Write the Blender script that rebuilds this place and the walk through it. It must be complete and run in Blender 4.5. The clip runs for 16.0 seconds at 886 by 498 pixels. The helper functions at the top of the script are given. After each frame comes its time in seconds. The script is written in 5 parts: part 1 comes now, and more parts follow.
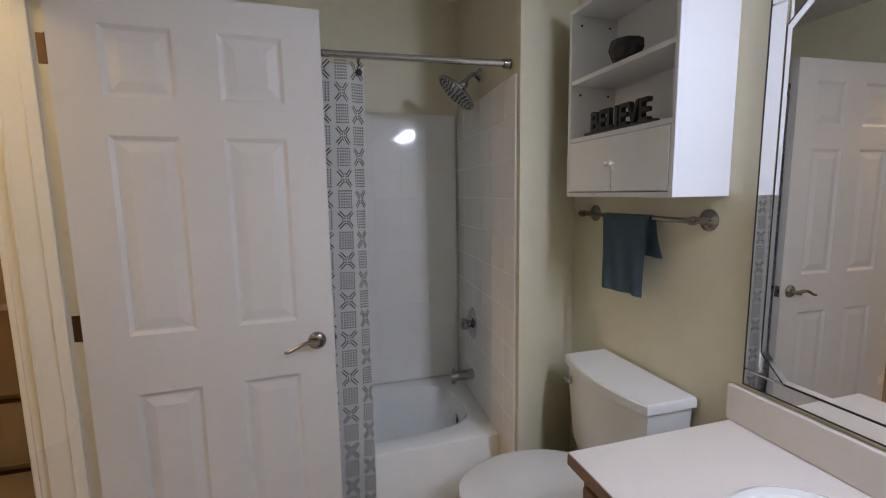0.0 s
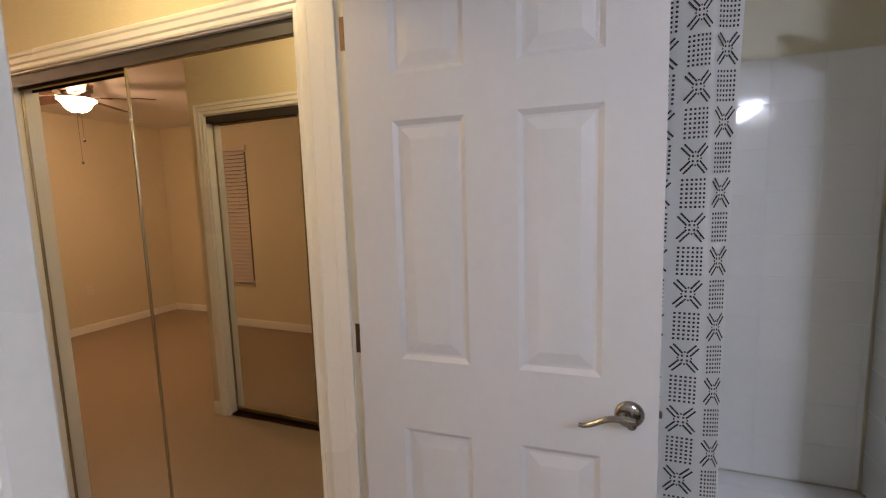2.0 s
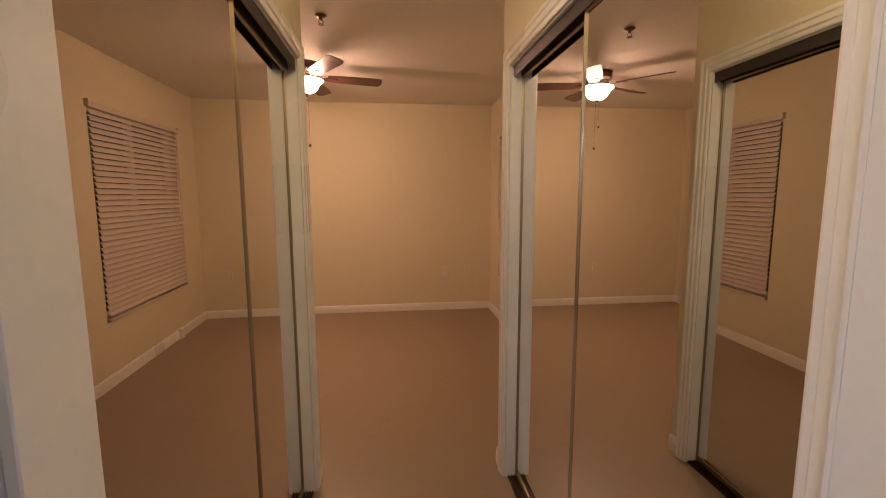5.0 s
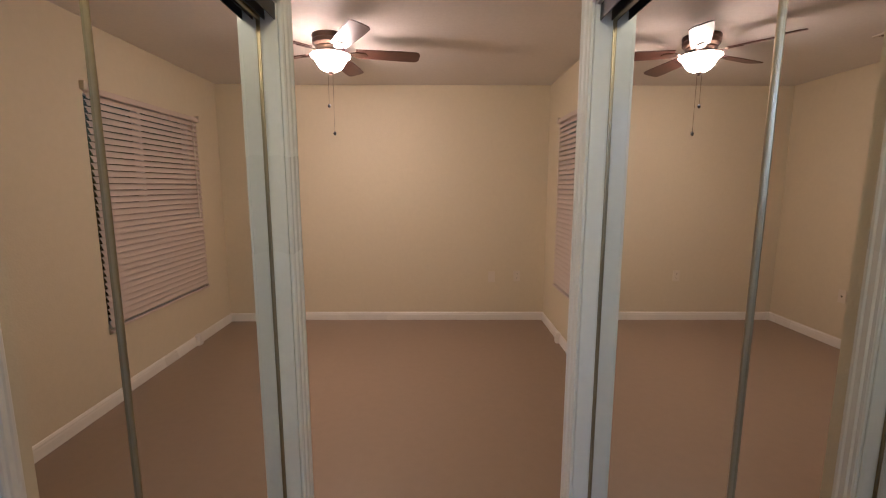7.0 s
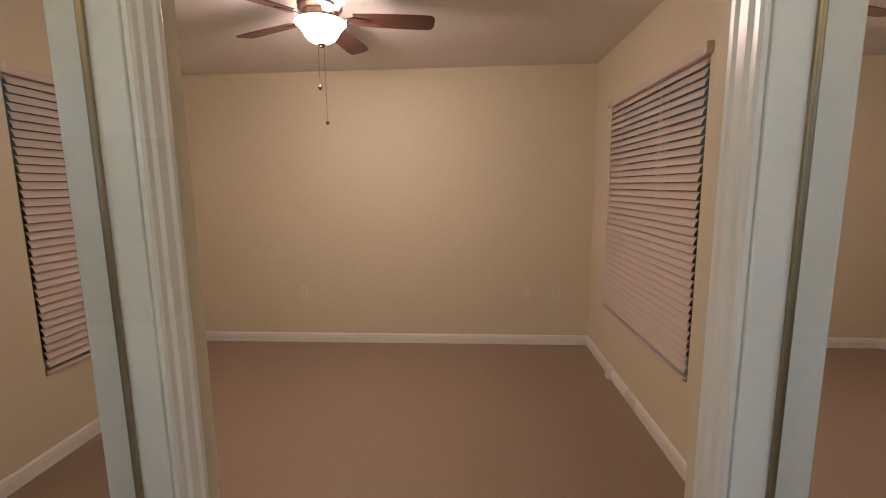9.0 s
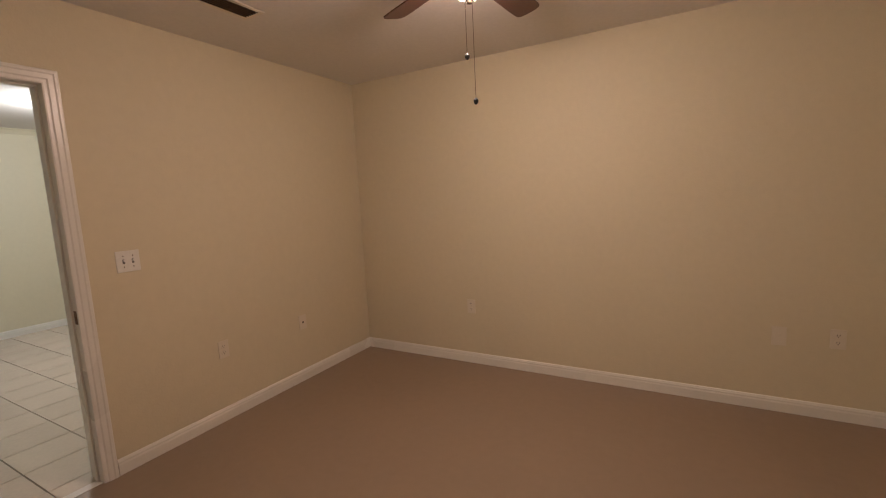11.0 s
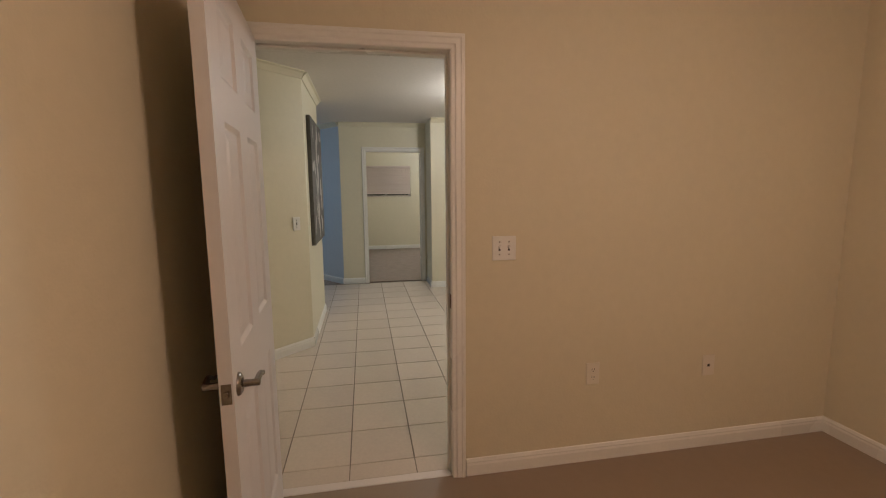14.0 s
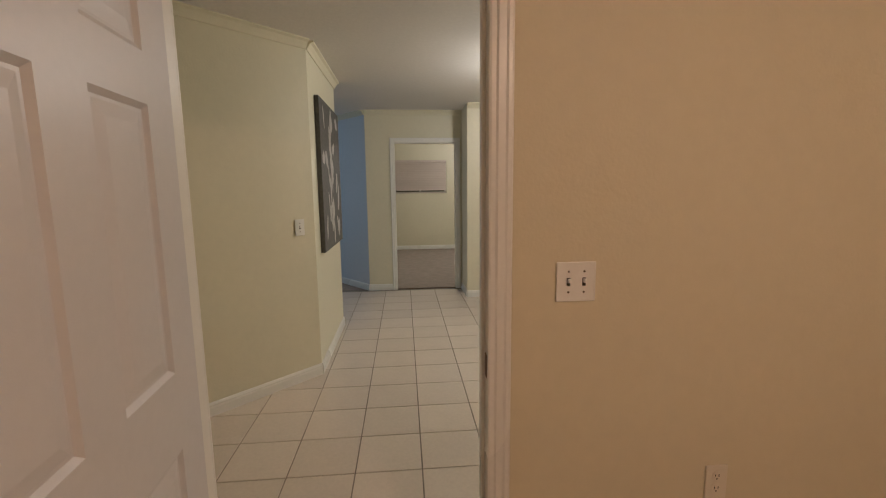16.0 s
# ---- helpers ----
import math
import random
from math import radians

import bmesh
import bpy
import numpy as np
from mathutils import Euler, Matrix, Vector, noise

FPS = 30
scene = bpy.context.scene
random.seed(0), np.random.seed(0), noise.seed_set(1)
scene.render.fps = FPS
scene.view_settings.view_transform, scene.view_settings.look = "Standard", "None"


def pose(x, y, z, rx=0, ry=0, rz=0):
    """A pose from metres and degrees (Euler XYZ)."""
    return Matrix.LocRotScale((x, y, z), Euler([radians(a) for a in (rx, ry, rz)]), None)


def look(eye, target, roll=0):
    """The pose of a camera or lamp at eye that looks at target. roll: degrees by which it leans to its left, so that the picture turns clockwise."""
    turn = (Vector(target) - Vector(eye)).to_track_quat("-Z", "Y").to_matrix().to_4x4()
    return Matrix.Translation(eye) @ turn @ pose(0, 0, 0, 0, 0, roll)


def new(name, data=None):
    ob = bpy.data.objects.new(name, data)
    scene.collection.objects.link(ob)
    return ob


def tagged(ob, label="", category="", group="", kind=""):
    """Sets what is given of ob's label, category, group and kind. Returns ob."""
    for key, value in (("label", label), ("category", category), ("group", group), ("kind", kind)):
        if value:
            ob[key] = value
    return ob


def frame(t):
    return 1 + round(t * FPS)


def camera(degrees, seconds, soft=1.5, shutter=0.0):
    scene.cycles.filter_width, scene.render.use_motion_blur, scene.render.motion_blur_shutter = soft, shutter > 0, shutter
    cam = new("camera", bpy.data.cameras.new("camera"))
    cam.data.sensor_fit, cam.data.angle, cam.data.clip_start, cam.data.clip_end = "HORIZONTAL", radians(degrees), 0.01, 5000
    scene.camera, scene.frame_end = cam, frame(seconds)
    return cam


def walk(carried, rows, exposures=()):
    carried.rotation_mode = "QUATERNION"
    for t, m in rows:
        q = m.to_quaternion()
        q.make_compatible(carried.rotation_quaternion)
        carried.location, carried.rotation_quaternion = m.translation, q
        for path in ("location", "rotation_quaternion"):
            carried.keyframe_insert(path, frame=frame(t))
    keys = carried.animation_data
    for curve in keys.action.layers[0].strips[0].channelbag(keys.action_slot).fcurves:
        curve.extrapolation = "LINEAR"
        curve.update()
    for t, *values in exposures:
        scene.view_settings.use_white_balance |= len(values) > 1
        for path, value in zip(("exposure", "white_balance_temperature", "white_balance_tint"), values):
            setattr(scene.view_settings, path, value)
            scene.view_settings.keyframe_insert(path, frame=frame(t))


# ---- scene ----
cam = camera(91.3, 16.0, soft=1.15)
PATH = [
    (0, (0.799, 0.7, 1.419), (2.706, 0.153, 1.164), -0.9),
    (0.5, (0.931, 0.684, 1.421), (2.894, 0.407, 1.158), -0.5),
    (1, (1.059, 0.728, 1.403), (3.043, 0.73, 1.148), -0.4),
    (1.5, (1.203, 0.767, 1.405), (3.169, 1.051, 1.17), -1.0),
    (2, (1.343, 0.787, 1.407), (3.204, 1.481, 1.178), -1.7),
    (2.5, (1.473, 0.785, 1.417), (3.094, 1.933, 1.19), -1.0),
    (3, (1.579, 0.855, 1.404), (2.975, 2.27, 1.181), -1.1),
    (3.5, (1.679, 0.958, 1.404), (2.907, 2.522, 1.184), -1.2),
    (4, (1.785, 1.029, 1.401), (2.673, 2.808, 1.182), -0.8),
    (4.5, (1.884, 1.073, 1.402), (2.365, 3.001, 1.174), -0.0),
    (5, (1.925, 1.173, 1.399), (2.157, 3.144, 1.15), -0.2),
    (5.2, (1.924, 1.229, 1.397), (2.106, 3.205, 1.146), -0.0),
    (7.3, (2.022, 1.896, 1.45), (2.026, 3.875, 1.158), -0.0),
    (7.5, (2.002, 1.972, 1.453), (2.046, 3.951, 1.164), 0.1),
    (8, (2.035, 2.15, 1.441), (2.059, 4.13, 1.154), -0.0),
    (8.2, (2.037, 2.205, 1.452), (2.016, 4.184, 1.163), -0.2),
    (10.3, (2.107, 2.918, 1.417), (1.58, 4.83, 1.155), -2.2),
    (10.5, (2.111, 2.967, 1.406), (1.433, 4.832, 1.159), -2.6),
    (11, (2.051, 3.167, 1.417), (1.074, 4.894, 1.169), -2.9),
    (11.5, (1.961, 3.267, 1.42), (0.751, 4.842, 1.184), -2.9),
    (12, (1.88, 3.38, 1.414), (0.315, 4.604, 1.188), -0.9),
    (12.5, (1.801, 3.481, 1.412), (0.01, 4.341, 1.176), -0.6),
    (13, (1.642, 3.551, 1.41), (-0.215, 4.249, 1.158), -0.3),
    (13.5, (1.499, 3.614, 1.408), (-0.399, 4.188, 1.146), -0.6),
    (14, (1.356, 3.715, 1.416), (-0.595, 4.067, 1.151), -0.5),
    (14.5, (1.194, 3.777, 1.409), (-0.776, 3.992, 1.137), -0.4),
    (15, (0.963, 3.789, 1.415), (-1.002, 4.036, 1.138), -0.6),
    (15.5, (0.773, 3.815, 1.405), (-1.195, 4.036, 1.123), -0.7),
    (16, (0.582, 3.875, 1.417), (-1.391, 4.05, 1.136), -0.6),
]
walk(cam, [(t, look(eye, target, roll)) for t, eye, target, roll in PATH], [(0.0, -0.36, 6330, 8), (1.5, -0.13, 6300, 9), (2.3, -0.2, 6250, 10), (3.0, -0.34, 6450, 14), (3.5, -0.34, 6650, 20), (4.2, -0.3, 6550, 20), (5.2, -0.21, 5750, 16), (7.3, -0.02, 4330, 6), (8.2, -0.02, 4330, 6), (10.3, -0.33, 4560, 5), (12.0, -0.33, 4640, 4), (16.0, -0.33, 4840, 3)])

# ---- world and lights ----
world = bpy.data.worlds.new("world")
scene.world = world
world.use_nodes = True
world_bg = world.node_tree.nodes["Background"]
world_sky = world.node_tree.nodes.new("ShaderNodeTexSky")
world_sky.sky_type = "NISHITA"
world_sky.sun_disc = False
world_sky.sun_elevation = radians(4)
world_sky.sun_rotation = radians(200)
world.node_tree.links.new(world_sky.outputs[0], world_bg.inputs[0])
world_bg.inputs[1].default_value = 0.015


def lamp(name, kind, energy, colour, place, radius=0.05, target=None, size=None):
    data = bpy.data.lights.new(name, kind)
    data.energy, data.color = energy, colour
    if kind == "AREA":
        data.shape, data.size, data.size_y = "RECTANGLE", size[0], size[1]
    else:
        data.shadow_soft_size = radius
    ob = new(name, data)
    ob.matrix_world = look(place, target) if target else pose(*place)
    return tagged(ob, kind="structure")


WARM = (1.0, 0.57, 0.325)
COOL = (1.0, 0.76, 0.54)
FAN = (1.262, 4.885)
lamp("fan_bulb", "POINT", 11, WARM, (FAN[0], FAN[1], 2.30), 0.035)
for bulb_x in (0.35, 0.62, 0.89):
    lamp("vanity_bulb", "POINT", 20, (0.93, 0.98, 1.27), (bulb_x, -0.287, 2.06), 0.055)
lamp("hall_bulb", "POINT", 17.5, (1.0, 0.71, 0.355), (1.99, 2.06, 2.32), 0.08)
lamp("living_bulb", "POINT", 80, COOL, (-3.0, 5.15, 2.27), 0.12)
# Added area fill that cools the wall left of the far doorway; no window here.
lamp("living_cool_fill", "AREA", 11, (0.85, 0.92, 1.0), (-5.2, 0.3, 1.5), target=(-5.2, 2.5, 1.3), size=(1.6, 1.3))
lamp("far_room_bulb", "POINT", 80, COOL, (-7.6, 5.3, 2.3), 0.1)


# ---- materials ----
def material(name, colour, rough=0.5, metal=0.0, spread=0.06, scale=6.0, bump=0.0, bump_scale=300.0, coat=0.0, transmit=0.0, spec=0.5, emit=None, tone=None, random_tint=0.0):
    """Principled surface with variation at two scales, fine relief and gloss variation."""
    mat = bpy.data.materials.new(name)
    mat.use_nodes = True
    nt = mat.node_tree
    b = nt.nodes["Principled BSDF"]
    b.inputs["Roughness"].default_value = rough
    b.inputs["Metallic"].default_value = metal
    b.inputs["Coat Weight"].default_value = coat
    b.inputs["Transmission Weight"].default_value = transmit
    b.inputs["Specular IOR Level"].default_value = spec
    co = nt.nodes.new("ShaderNodeTexCoord")
    big, small = nt.nodes.new("ShaderNodeTexNoise"), nt.nodes.new("ShaderNodeTexNoise")
    for node, s, d in ((big, scale * 0.25, 3), (small, scale * 12, 4)):
        node.inputs["Scale"].default_value, node.inputs["Detail"].default_value = s, d
        nt.links.new(co.outputs["Object"], node.inputs["Vector"])
    mean = nt.nodes.new("ShaderNodeMath")
    mean.operation = "ADD"
    nt.links.new(big.outputs["Fac"], mean.inputs[0])
    nt.links.new(small.outputs["Fac"], mean.inputs[1])
    ramp = nt.nodes.new("ShaderNodeMapRange")
    ramp.inputs[1].default_value, ramp.inputs[2].default_value = 0.6, 1.4
    nt.links.new(mean.outputs[0], ramp.inputs[0])
    mix = nt.nodes.new("ShaderNodeMix")
    mix.data_type = "RGBA"
    low = tone or tuple(c * (1 - spread) for c in colour)
    high = tuple(min(1.0, c * (1 + spread)) for c in colour)
    mix.inputs[6].default_value, mix.inputs[7].default_value = (*low, 1), (*high, 1)
    nt.links.new(ramp.outputs[0], mix.inputs[0])
    out = mix.outputs[2]
    if random_tint:
        info, hsv = nt.nodes.new("ShaderNodeObjectInfo"), nt.nodes.new("ShaderNodeHueSaturation")
        rng = nt.nodes.new("ShaderNodeMapRange")
        rng.inputs[3].default_value, rng.inputs[4].default_value = 1 - random_tint, 1 + random_tint
        nt.links.new(info.outputs["Random"], rng.inputs[0])
        nt.links.new(rng.outputs[0], hsv.inputs["Value"])
        nt.links.new(out, hsv.inputs["Color"])
        out = hsv.outputs[0]
    nt.links.new(out, b.inputs["Base Color"])
    if emit:
        b.inputs["Emission Color"].default_value = (*emit[0], 1)
        b.inputs["Emission Strength"].default_value = emit[1]
    gloss = nt.nodes.new("ShaderNodeMapRange")
    gloss.inputs[3].default_value, gloss.inputs[4].default_value = max(0.0, rough * 0.88), min(1.0, rough * 1.12)
    nt.links.new(big.outputs["Fac"], gloss.inputs[0])
    nt.links.new(gloss.outputs[0], b.inputs["Roughness"])
    if bump:
        tex, bm_node = nt.nodes.new("ShaderNodeTexNoise"), nt.nodes.new("ShaderNodeBump")
        tex.inputs["Scale"].default_value, tex.inputs["Detail"].default_value = bump_scale, 3
        bm_node.inputs["Strength"].default_value, bm_node.inputs["Distance"].default_value = bump, 0.002
        nt.links.new(co.outputs["Object"], tex.inputs["Vector"])
        nt.links.new(tex.outputs["Fac"], bm_node.inputs["Height"])
        nt.links.new(bm_node.outputs["Normal"], b.inputs["Normal"])
    return mat


M_WALL = material("cream_wall_paint", (0.68, 0.615, 0.435), 0.55, spread=0.03, scale=2, bump=0.5, bump_scale=90, spec=0.25)
M_BATH = material("pale_bathroom_paint", (0.70, 0.65, 0.485), 0.45, spread=0.03, scale=2, bump=0.4, bump_scale=90)
M_LIVING = material("pale_yellow_wall_paint", (0.71, 0.665, 0.49), 0.45, spread=0.03, scale=2, bump=0.5, bump_scale=90)
# Pale blue holds the cool light falling on this wall in its base colour.
M_BLUE = material("cool_light_tint_wall", (0.66, 0.69, 0.70), 0.45, spread=0.03, scale=2, bump=0.5, bump_scale=90)
M_CEIL = material("ceiling_paint", (0.74, 0.71, 0.66), 0.85, spread=0.05, scale=3, bump=0.7, bump_scale=60)
M_TRIM = material("white_trim_paint", (0.80, 0.78, 0.715), 0.28, spread=0.03, scale=5, bump=0.1, bump_scale=120)
M_DOOR = material("white_door_paint", (0.66, 0.64, 0.63), 0.38, spec=0.35, spread=0.025, scale=4, bump=0.15, bump_scale=240)
M_FLOOR = material("tan_floor_covering", (0.285, 0.212, 0.145), 0.36, spread=0.05, scale=1.5, bump=0.05, bump_scale=25)
M_BATHFLOOR = material("beige_bathroom_vinyl", (0.45, 0.40, 0.33), 0.4, spread=0.08, scale=4)
M_GROUT = material("dark_grout", (0.20, 0.17, 0.13), 0.9, spread=0.2, scale=20)
M_TILE = material("cream_floor_tile", (0.66, 0.575, 0.47), 0.22, spread=0.07, scale=5, random_tint=0.04)
M_WTILE = material("white_wall_tile", (0.85, 0.85, 0.83), 0.06, spread=0.02, scale=6, random_tint=0.015)
M_WGROUT = material("white_grout", (0.80, 0.80, 0.79), 0.8, spread=0.05, scale=20)
M_PORC = material("white_porcelain", (0.80, 0.80, 0.78), 0.08, spread=0.01, scale=3, coat=0.4)
M_TUB = material("white_tub_enamel", (0.85, 0.86, 0.85), 0.14, spread=0.02, scale=3, coat=0.3)
M_LAMINATE = material("cream_laminate", (0.74, 0.68, 0.62), 0.32, spread=0.03, scale=8)
M_WHITEGLOSS = material("white_gloss_lacquer", (0.80, 0.80, 0.80), 0.12, spread=0.01, scale=3, coat=0.5)
M_CABWHITE = material("white_cabinet_board", (0.70, 0.705, 0.72), 0.35, spread=0.01, scale=3)
M_CHROME = material("chrome", (0.42, 0.42, 0.43), 0.06, 1.0, spread=0.03, scale=10)
M_NICKEL = material("brushed_nickel", (0.31, 0.28, 0.26), 0.22, 1.0, spread=0.08, scale=30)
M_BRONZE = material("aged_bronze", (0.10, 0.065, 0.045), 0.35, 0.8, spread=0.2, scale=20)
M_BRASS = material("worn_brass_hinge", (0.17, 0.11, 0.08), 0.35, 0.9, spread=0.2, scale=30)
M_CHAMP = material("aged_brass_edge", (0.36, 0.29, 0.17), 0.35, 0.85, spread=0.06, scale=20)
M_DARK = material("dark_track_recess", (0.035, 0.03, 0.025), 0.5, spread=0.2, scale=20)
M_BLACK = material("black_painted_wood", (0.02, 0.02, 0.022), 0.5, spread=0.2, scale=20)
M_MIRROR = material("mirror_silver", (0.80, 0.80, 0.78), 0.008, 1.0, spread=0.003, scale=1)
M_CURTAIN = material("white_cotton_curtain", (0.88, 0.87, 0.85), 0.9, spread=0.03, scale=20, bump=0.15, bump_scale=500)
M_INK = material("black_print_ink", (0.03, 0.03, 0.03), 0.9, spread=0.2, scale=30)
M_TOWEL = material("slate_blue_terry", (0.14, 0.21, 0.27), 0.95, spread=0.18, scale=40, bump=1.0, bump_scale=450)
M_BLADE = material("dark_walnut_blade", (0.085, 0.035, 0.022), 0.4, spread=0.3, scale=12)
M_BLIND = material("cream_vinyl_slat", (0.62, 0.53, 0.455), 0.45, spread=0.05, scale=8)
M_PLATE = material("ivory_plastic", (0.71, 0.65, 0.52), 0.35, spread=0.02, scale=8)
M_SLOT = material("dark_slot", (0.04, 0.035, 0.03), 0.6, spread=0.1, scale=20)
M_GLASS = material("window_glass", (0.9, 0.95, 0.95), 0.02, transmit=1.0, spread=0.0, scale=1)
M_GLOBE = material("frosted_lit_glass", (0.9, 0.85, 0.75), 0.4, spread=0.02, scale=5, emit=((1.0, 0.57, 0.325), 175.0))
M_VANGLOBE = material("frosted_white_glass", (0.9, 0.9, 0.9), 0.4, spread=0.02, scale=5, emit=((0.97, 0.96, 1.0), 3.0))
M_OAK = material("oak_vanity_wood", (0.22, 0.12, 0.07), 0.45, spread=0.25, scale=10)
M_CARPET = material("grey_brown_carpet", (0.30, 0.25, 0.21), 0.95, spread=0.2, scale=30, bump=1.0, bump_scale=400)
M_CANVAS = material("dark_grey_canvas_print", (0.09, 0.085, 0.075), 0.7, spread=0.5, scale=3)
M_CANVASLIGHT = material("pale_grey_paint_strokes", (0.42, 0.40, 0.36), 0.7, spread=0.4, scale=6)


# ---- building helpers ----
def box(bm, x0, x1, y0, y1, z0, z1):
    m = Matrix.Translation(((x0 + x1) / 2, (y0 + y1) / 2, (z0 + z1) / 2)) @ Matrix.Diagonal((abs(x1 - x0), abs(y1 - y0), abs(z1 - z0), 1))
    return bmesh.ops.create_cube(bm, size=1.0, matrix=m)["verts"]


def rounded(bm, x0, x1, y0, y1, z0, z1, r=0.004, seg=2):
    tmp = bmesh.new()
    box(tmp, x0, x1, y0, y1, z0, z1)
    bmesh.ops.bevel(tmp, geom=tmp.edges[:], offset=r, segments=seg, profile=0.5, affect="EDGES")
    me = bpy.data.meshes.new("scratch")
    tmp.to_mesh(me)
    tmp.free()
    bm.from_mesh(me)
    bpy.data.meshes.remove(me)


def rod(bm, a, b, r, seg=16, r2=None):
    a, b = Vector(a), Vector(b)
    m = Matrix.Translation((a + b) / 2) @ (b - a).to_track_quat("Z", "Y").to_matrix().to_4x4()
    bmesh.ops.create_cone(bm, cap_ends=True, segments=seg, radius1=r, radius2=r if r2 is None else r2, depth=(b - a).length, matrix=m)


def lathe(bm, profile, m=Matrix(), seg=32, squash=(1, 1)):
    """Turns (radius, height) pairs about the z axis."""
    rings = []
    for r, z in profile:
        rings.append([bm.verts.new(m @ Vector((r * squash[0] * math.cos(2 * math.pi * n / seg), r * squash[1] * math.sin(2 * math.pi * n / seg), z))) for n in range(seg)])
    for a, b in zip(rings, rings[1:]):
        for n in range(seg):
            bm.faces.new((a[n], a[(n + 1) % seg], b[(n + 1) % seg], b[n]))
    for ring, flip in ((rings[0], True), (rings[-1], False)):
        if profile[0 if flip else -1][0] > 1e-4:
            bm.faces.new(ring[::-1] if flip else ring)


def sweep(bm, points, radius, seg=10):
    """A round bar along points; radius a number or one for each point."""
    pts = [Vector(p) for p in points]
    rad = radius if isinstance(radius, (list, tuple)) else [radius] * len(pts)
    rings, up = [], Vector((0.123, 0.456, 0.881))
    for n, p in enumerate(pts):
        d = (pts[min(n + 1, len(pts) - 1)] - pts[max(n - 1, 0)]).normalized()
        u = d.cross(up).normalized()
        v = d.cross(u)
        rings.append([bm.verts.new(p + rad[n] * (u * math.cos(2 * math.pi * k / seg) + v * math.sin(2 * math.pi * k / seg))) for k in range(seg)])
    for a, b in zip(rings, rings[1:]):
        for k in range(seg):
            bm.faces.new((a[k], a[(k + 1) % seg], b[(k + 1) % seg], b[k]))
    bm.faces.new(rings[0][::-1]), bm.faces.new(rings[-1])


def extrude_profile(bm, profile, place):
    """A bar of constant section: place(u, v, s) gives the point for section (u, v) at end s of 0 or 1."""
    a = [bm.verts.new(place(u, v, 0)) for u, v in profile]
    b = [bm.verts.new(place(u, v, 1)) for u, v in profile]
    n = len(profile)
    for k in range(n):
        bm.faces.new((a[k], a[(k + 1) % n], b[(k + 1) % n], b[k]))
    bm.faces.new(a[::-1]), bm.faces.new(b)


def part(name, bm, mat, parent=None, label="", smooth=False):
    bmesh.ops.recalc_face_normals(bm, faces=bm.faces[:])
    me = bpy.data.meshes.new(name)
    bm.to_mesh(me)
    bm.free()
    me.materials.append(mat)
    if smooth:
        me.polygons.foreach_set("use_smooth", [True] * len(me.polygons))
        me.set_sharp_from_angle(angle=radians(35))
    ob = new(name, me)
    if parent:
        ob.parent = parent
    if label:
        tagged(ob, label)
    return ob


def thing(name, m, label, category, group="", kind=""):
    ob = new(name)
    ob.empty_display_size = 0.05
    ob.matrix_world = m
    return tagged(ob, label, category, group, kind)


def slab(name, mat, x0, x1, y0, y1, z0, z1, label="", category="", parent=None):
    bm = bmesh.new()
    box(bm, x0, x1, y0, y1, z0, z1)
    ob = part(name, bm, mat, parent)
    return ob if parent else tagged(ob, label, category, kind="structure")


def wall(name, mat, axis, p0, p1, a0, a1, label, z0=0.0, z1=2.44, holes=()):
    """A wall between the planes p0 and p1 of one axis, from a0 to a1 along the other, with holes (a, b, low, high) right through."""
    bm = bmesh.new()

    def piece(b0, b1, c0, c1):
        if b1 - b0 > 1e-4 and c1 - c0 > 1e-4:
            box(bm, *((p0, p1, b0, b1) if axis == "x" else (b0, b1, p0, p1)), c0, c1)
    at = a0
    for b0, b1, low, high in sorted(holes):
        piece(at, b0, z0, z1)
        piece(b0, b1, z0, low)
        piece(b0, b1, high, z1)
        at = b1
    piece(at, a1, z0, z1)
    return tagged(part(name, bm, mat), label, "wall", kind="structure")


# ---- the plan ----
H = 2.44
BX0, BX1, BY0, BY1 = -0.85, 3.165, -0.444, 1.44      # bathroom
PLX, PLY, PLE = 2.27, -0.020, -0.075                # plumbing wall of the tub, a little out of square
JW, JE = 1.658, 2.416                               # bathroom doorway
HY0, HW, HE = 1.575, 1.54, 2.462                    # hall between the closets
CY0, CY1, CH = 1.638, 3.142, 1.979                  # closet openings
RX0, RX1, RY0, RY1 = -0.605, 3.114, 3.252, 6.335    # bedroom
RYW = 3.168                                         # bedroom wall behind its door
DY0, DY1, DH = 3.262, 4.107, 2.03                   # bedroom doorway to the living room
WY0, WY1, WZ0, WZ1 = 4.56, 5.92, 0.475, 2.05        # bedroom window
LX = -5.41                                          # far wall of the living room
FY0, FY1, FH = 3.765, 4.585, 2.018                  # far doorway

# floors
slab("floor_bathroom", M_BATHFLOOR, BX0, BX1, BY0, 1.52, -0.1, 0.0, "beige vinyl bathroom floor", "floor")
slab("floor_bedroom", M_FLOOR, -0.64, RX1 + 0.6, 1.52, RY1, -0.1, 0.0, "smooth tan painted bedroom and hall floor", "floor")
slab("floor_far_room", M_CARPET, -9.45, LX - 0.06, 2.0, 6.6, -0.1, 0.0, "grey-brown carpet in the far room", "floor")
slab("floor_living", M_GROUT, LX - 0.06, -0.64, -1.2, 7.2, -0.1, -0.004, "cream tiled living room floor with dark grout", "floor")

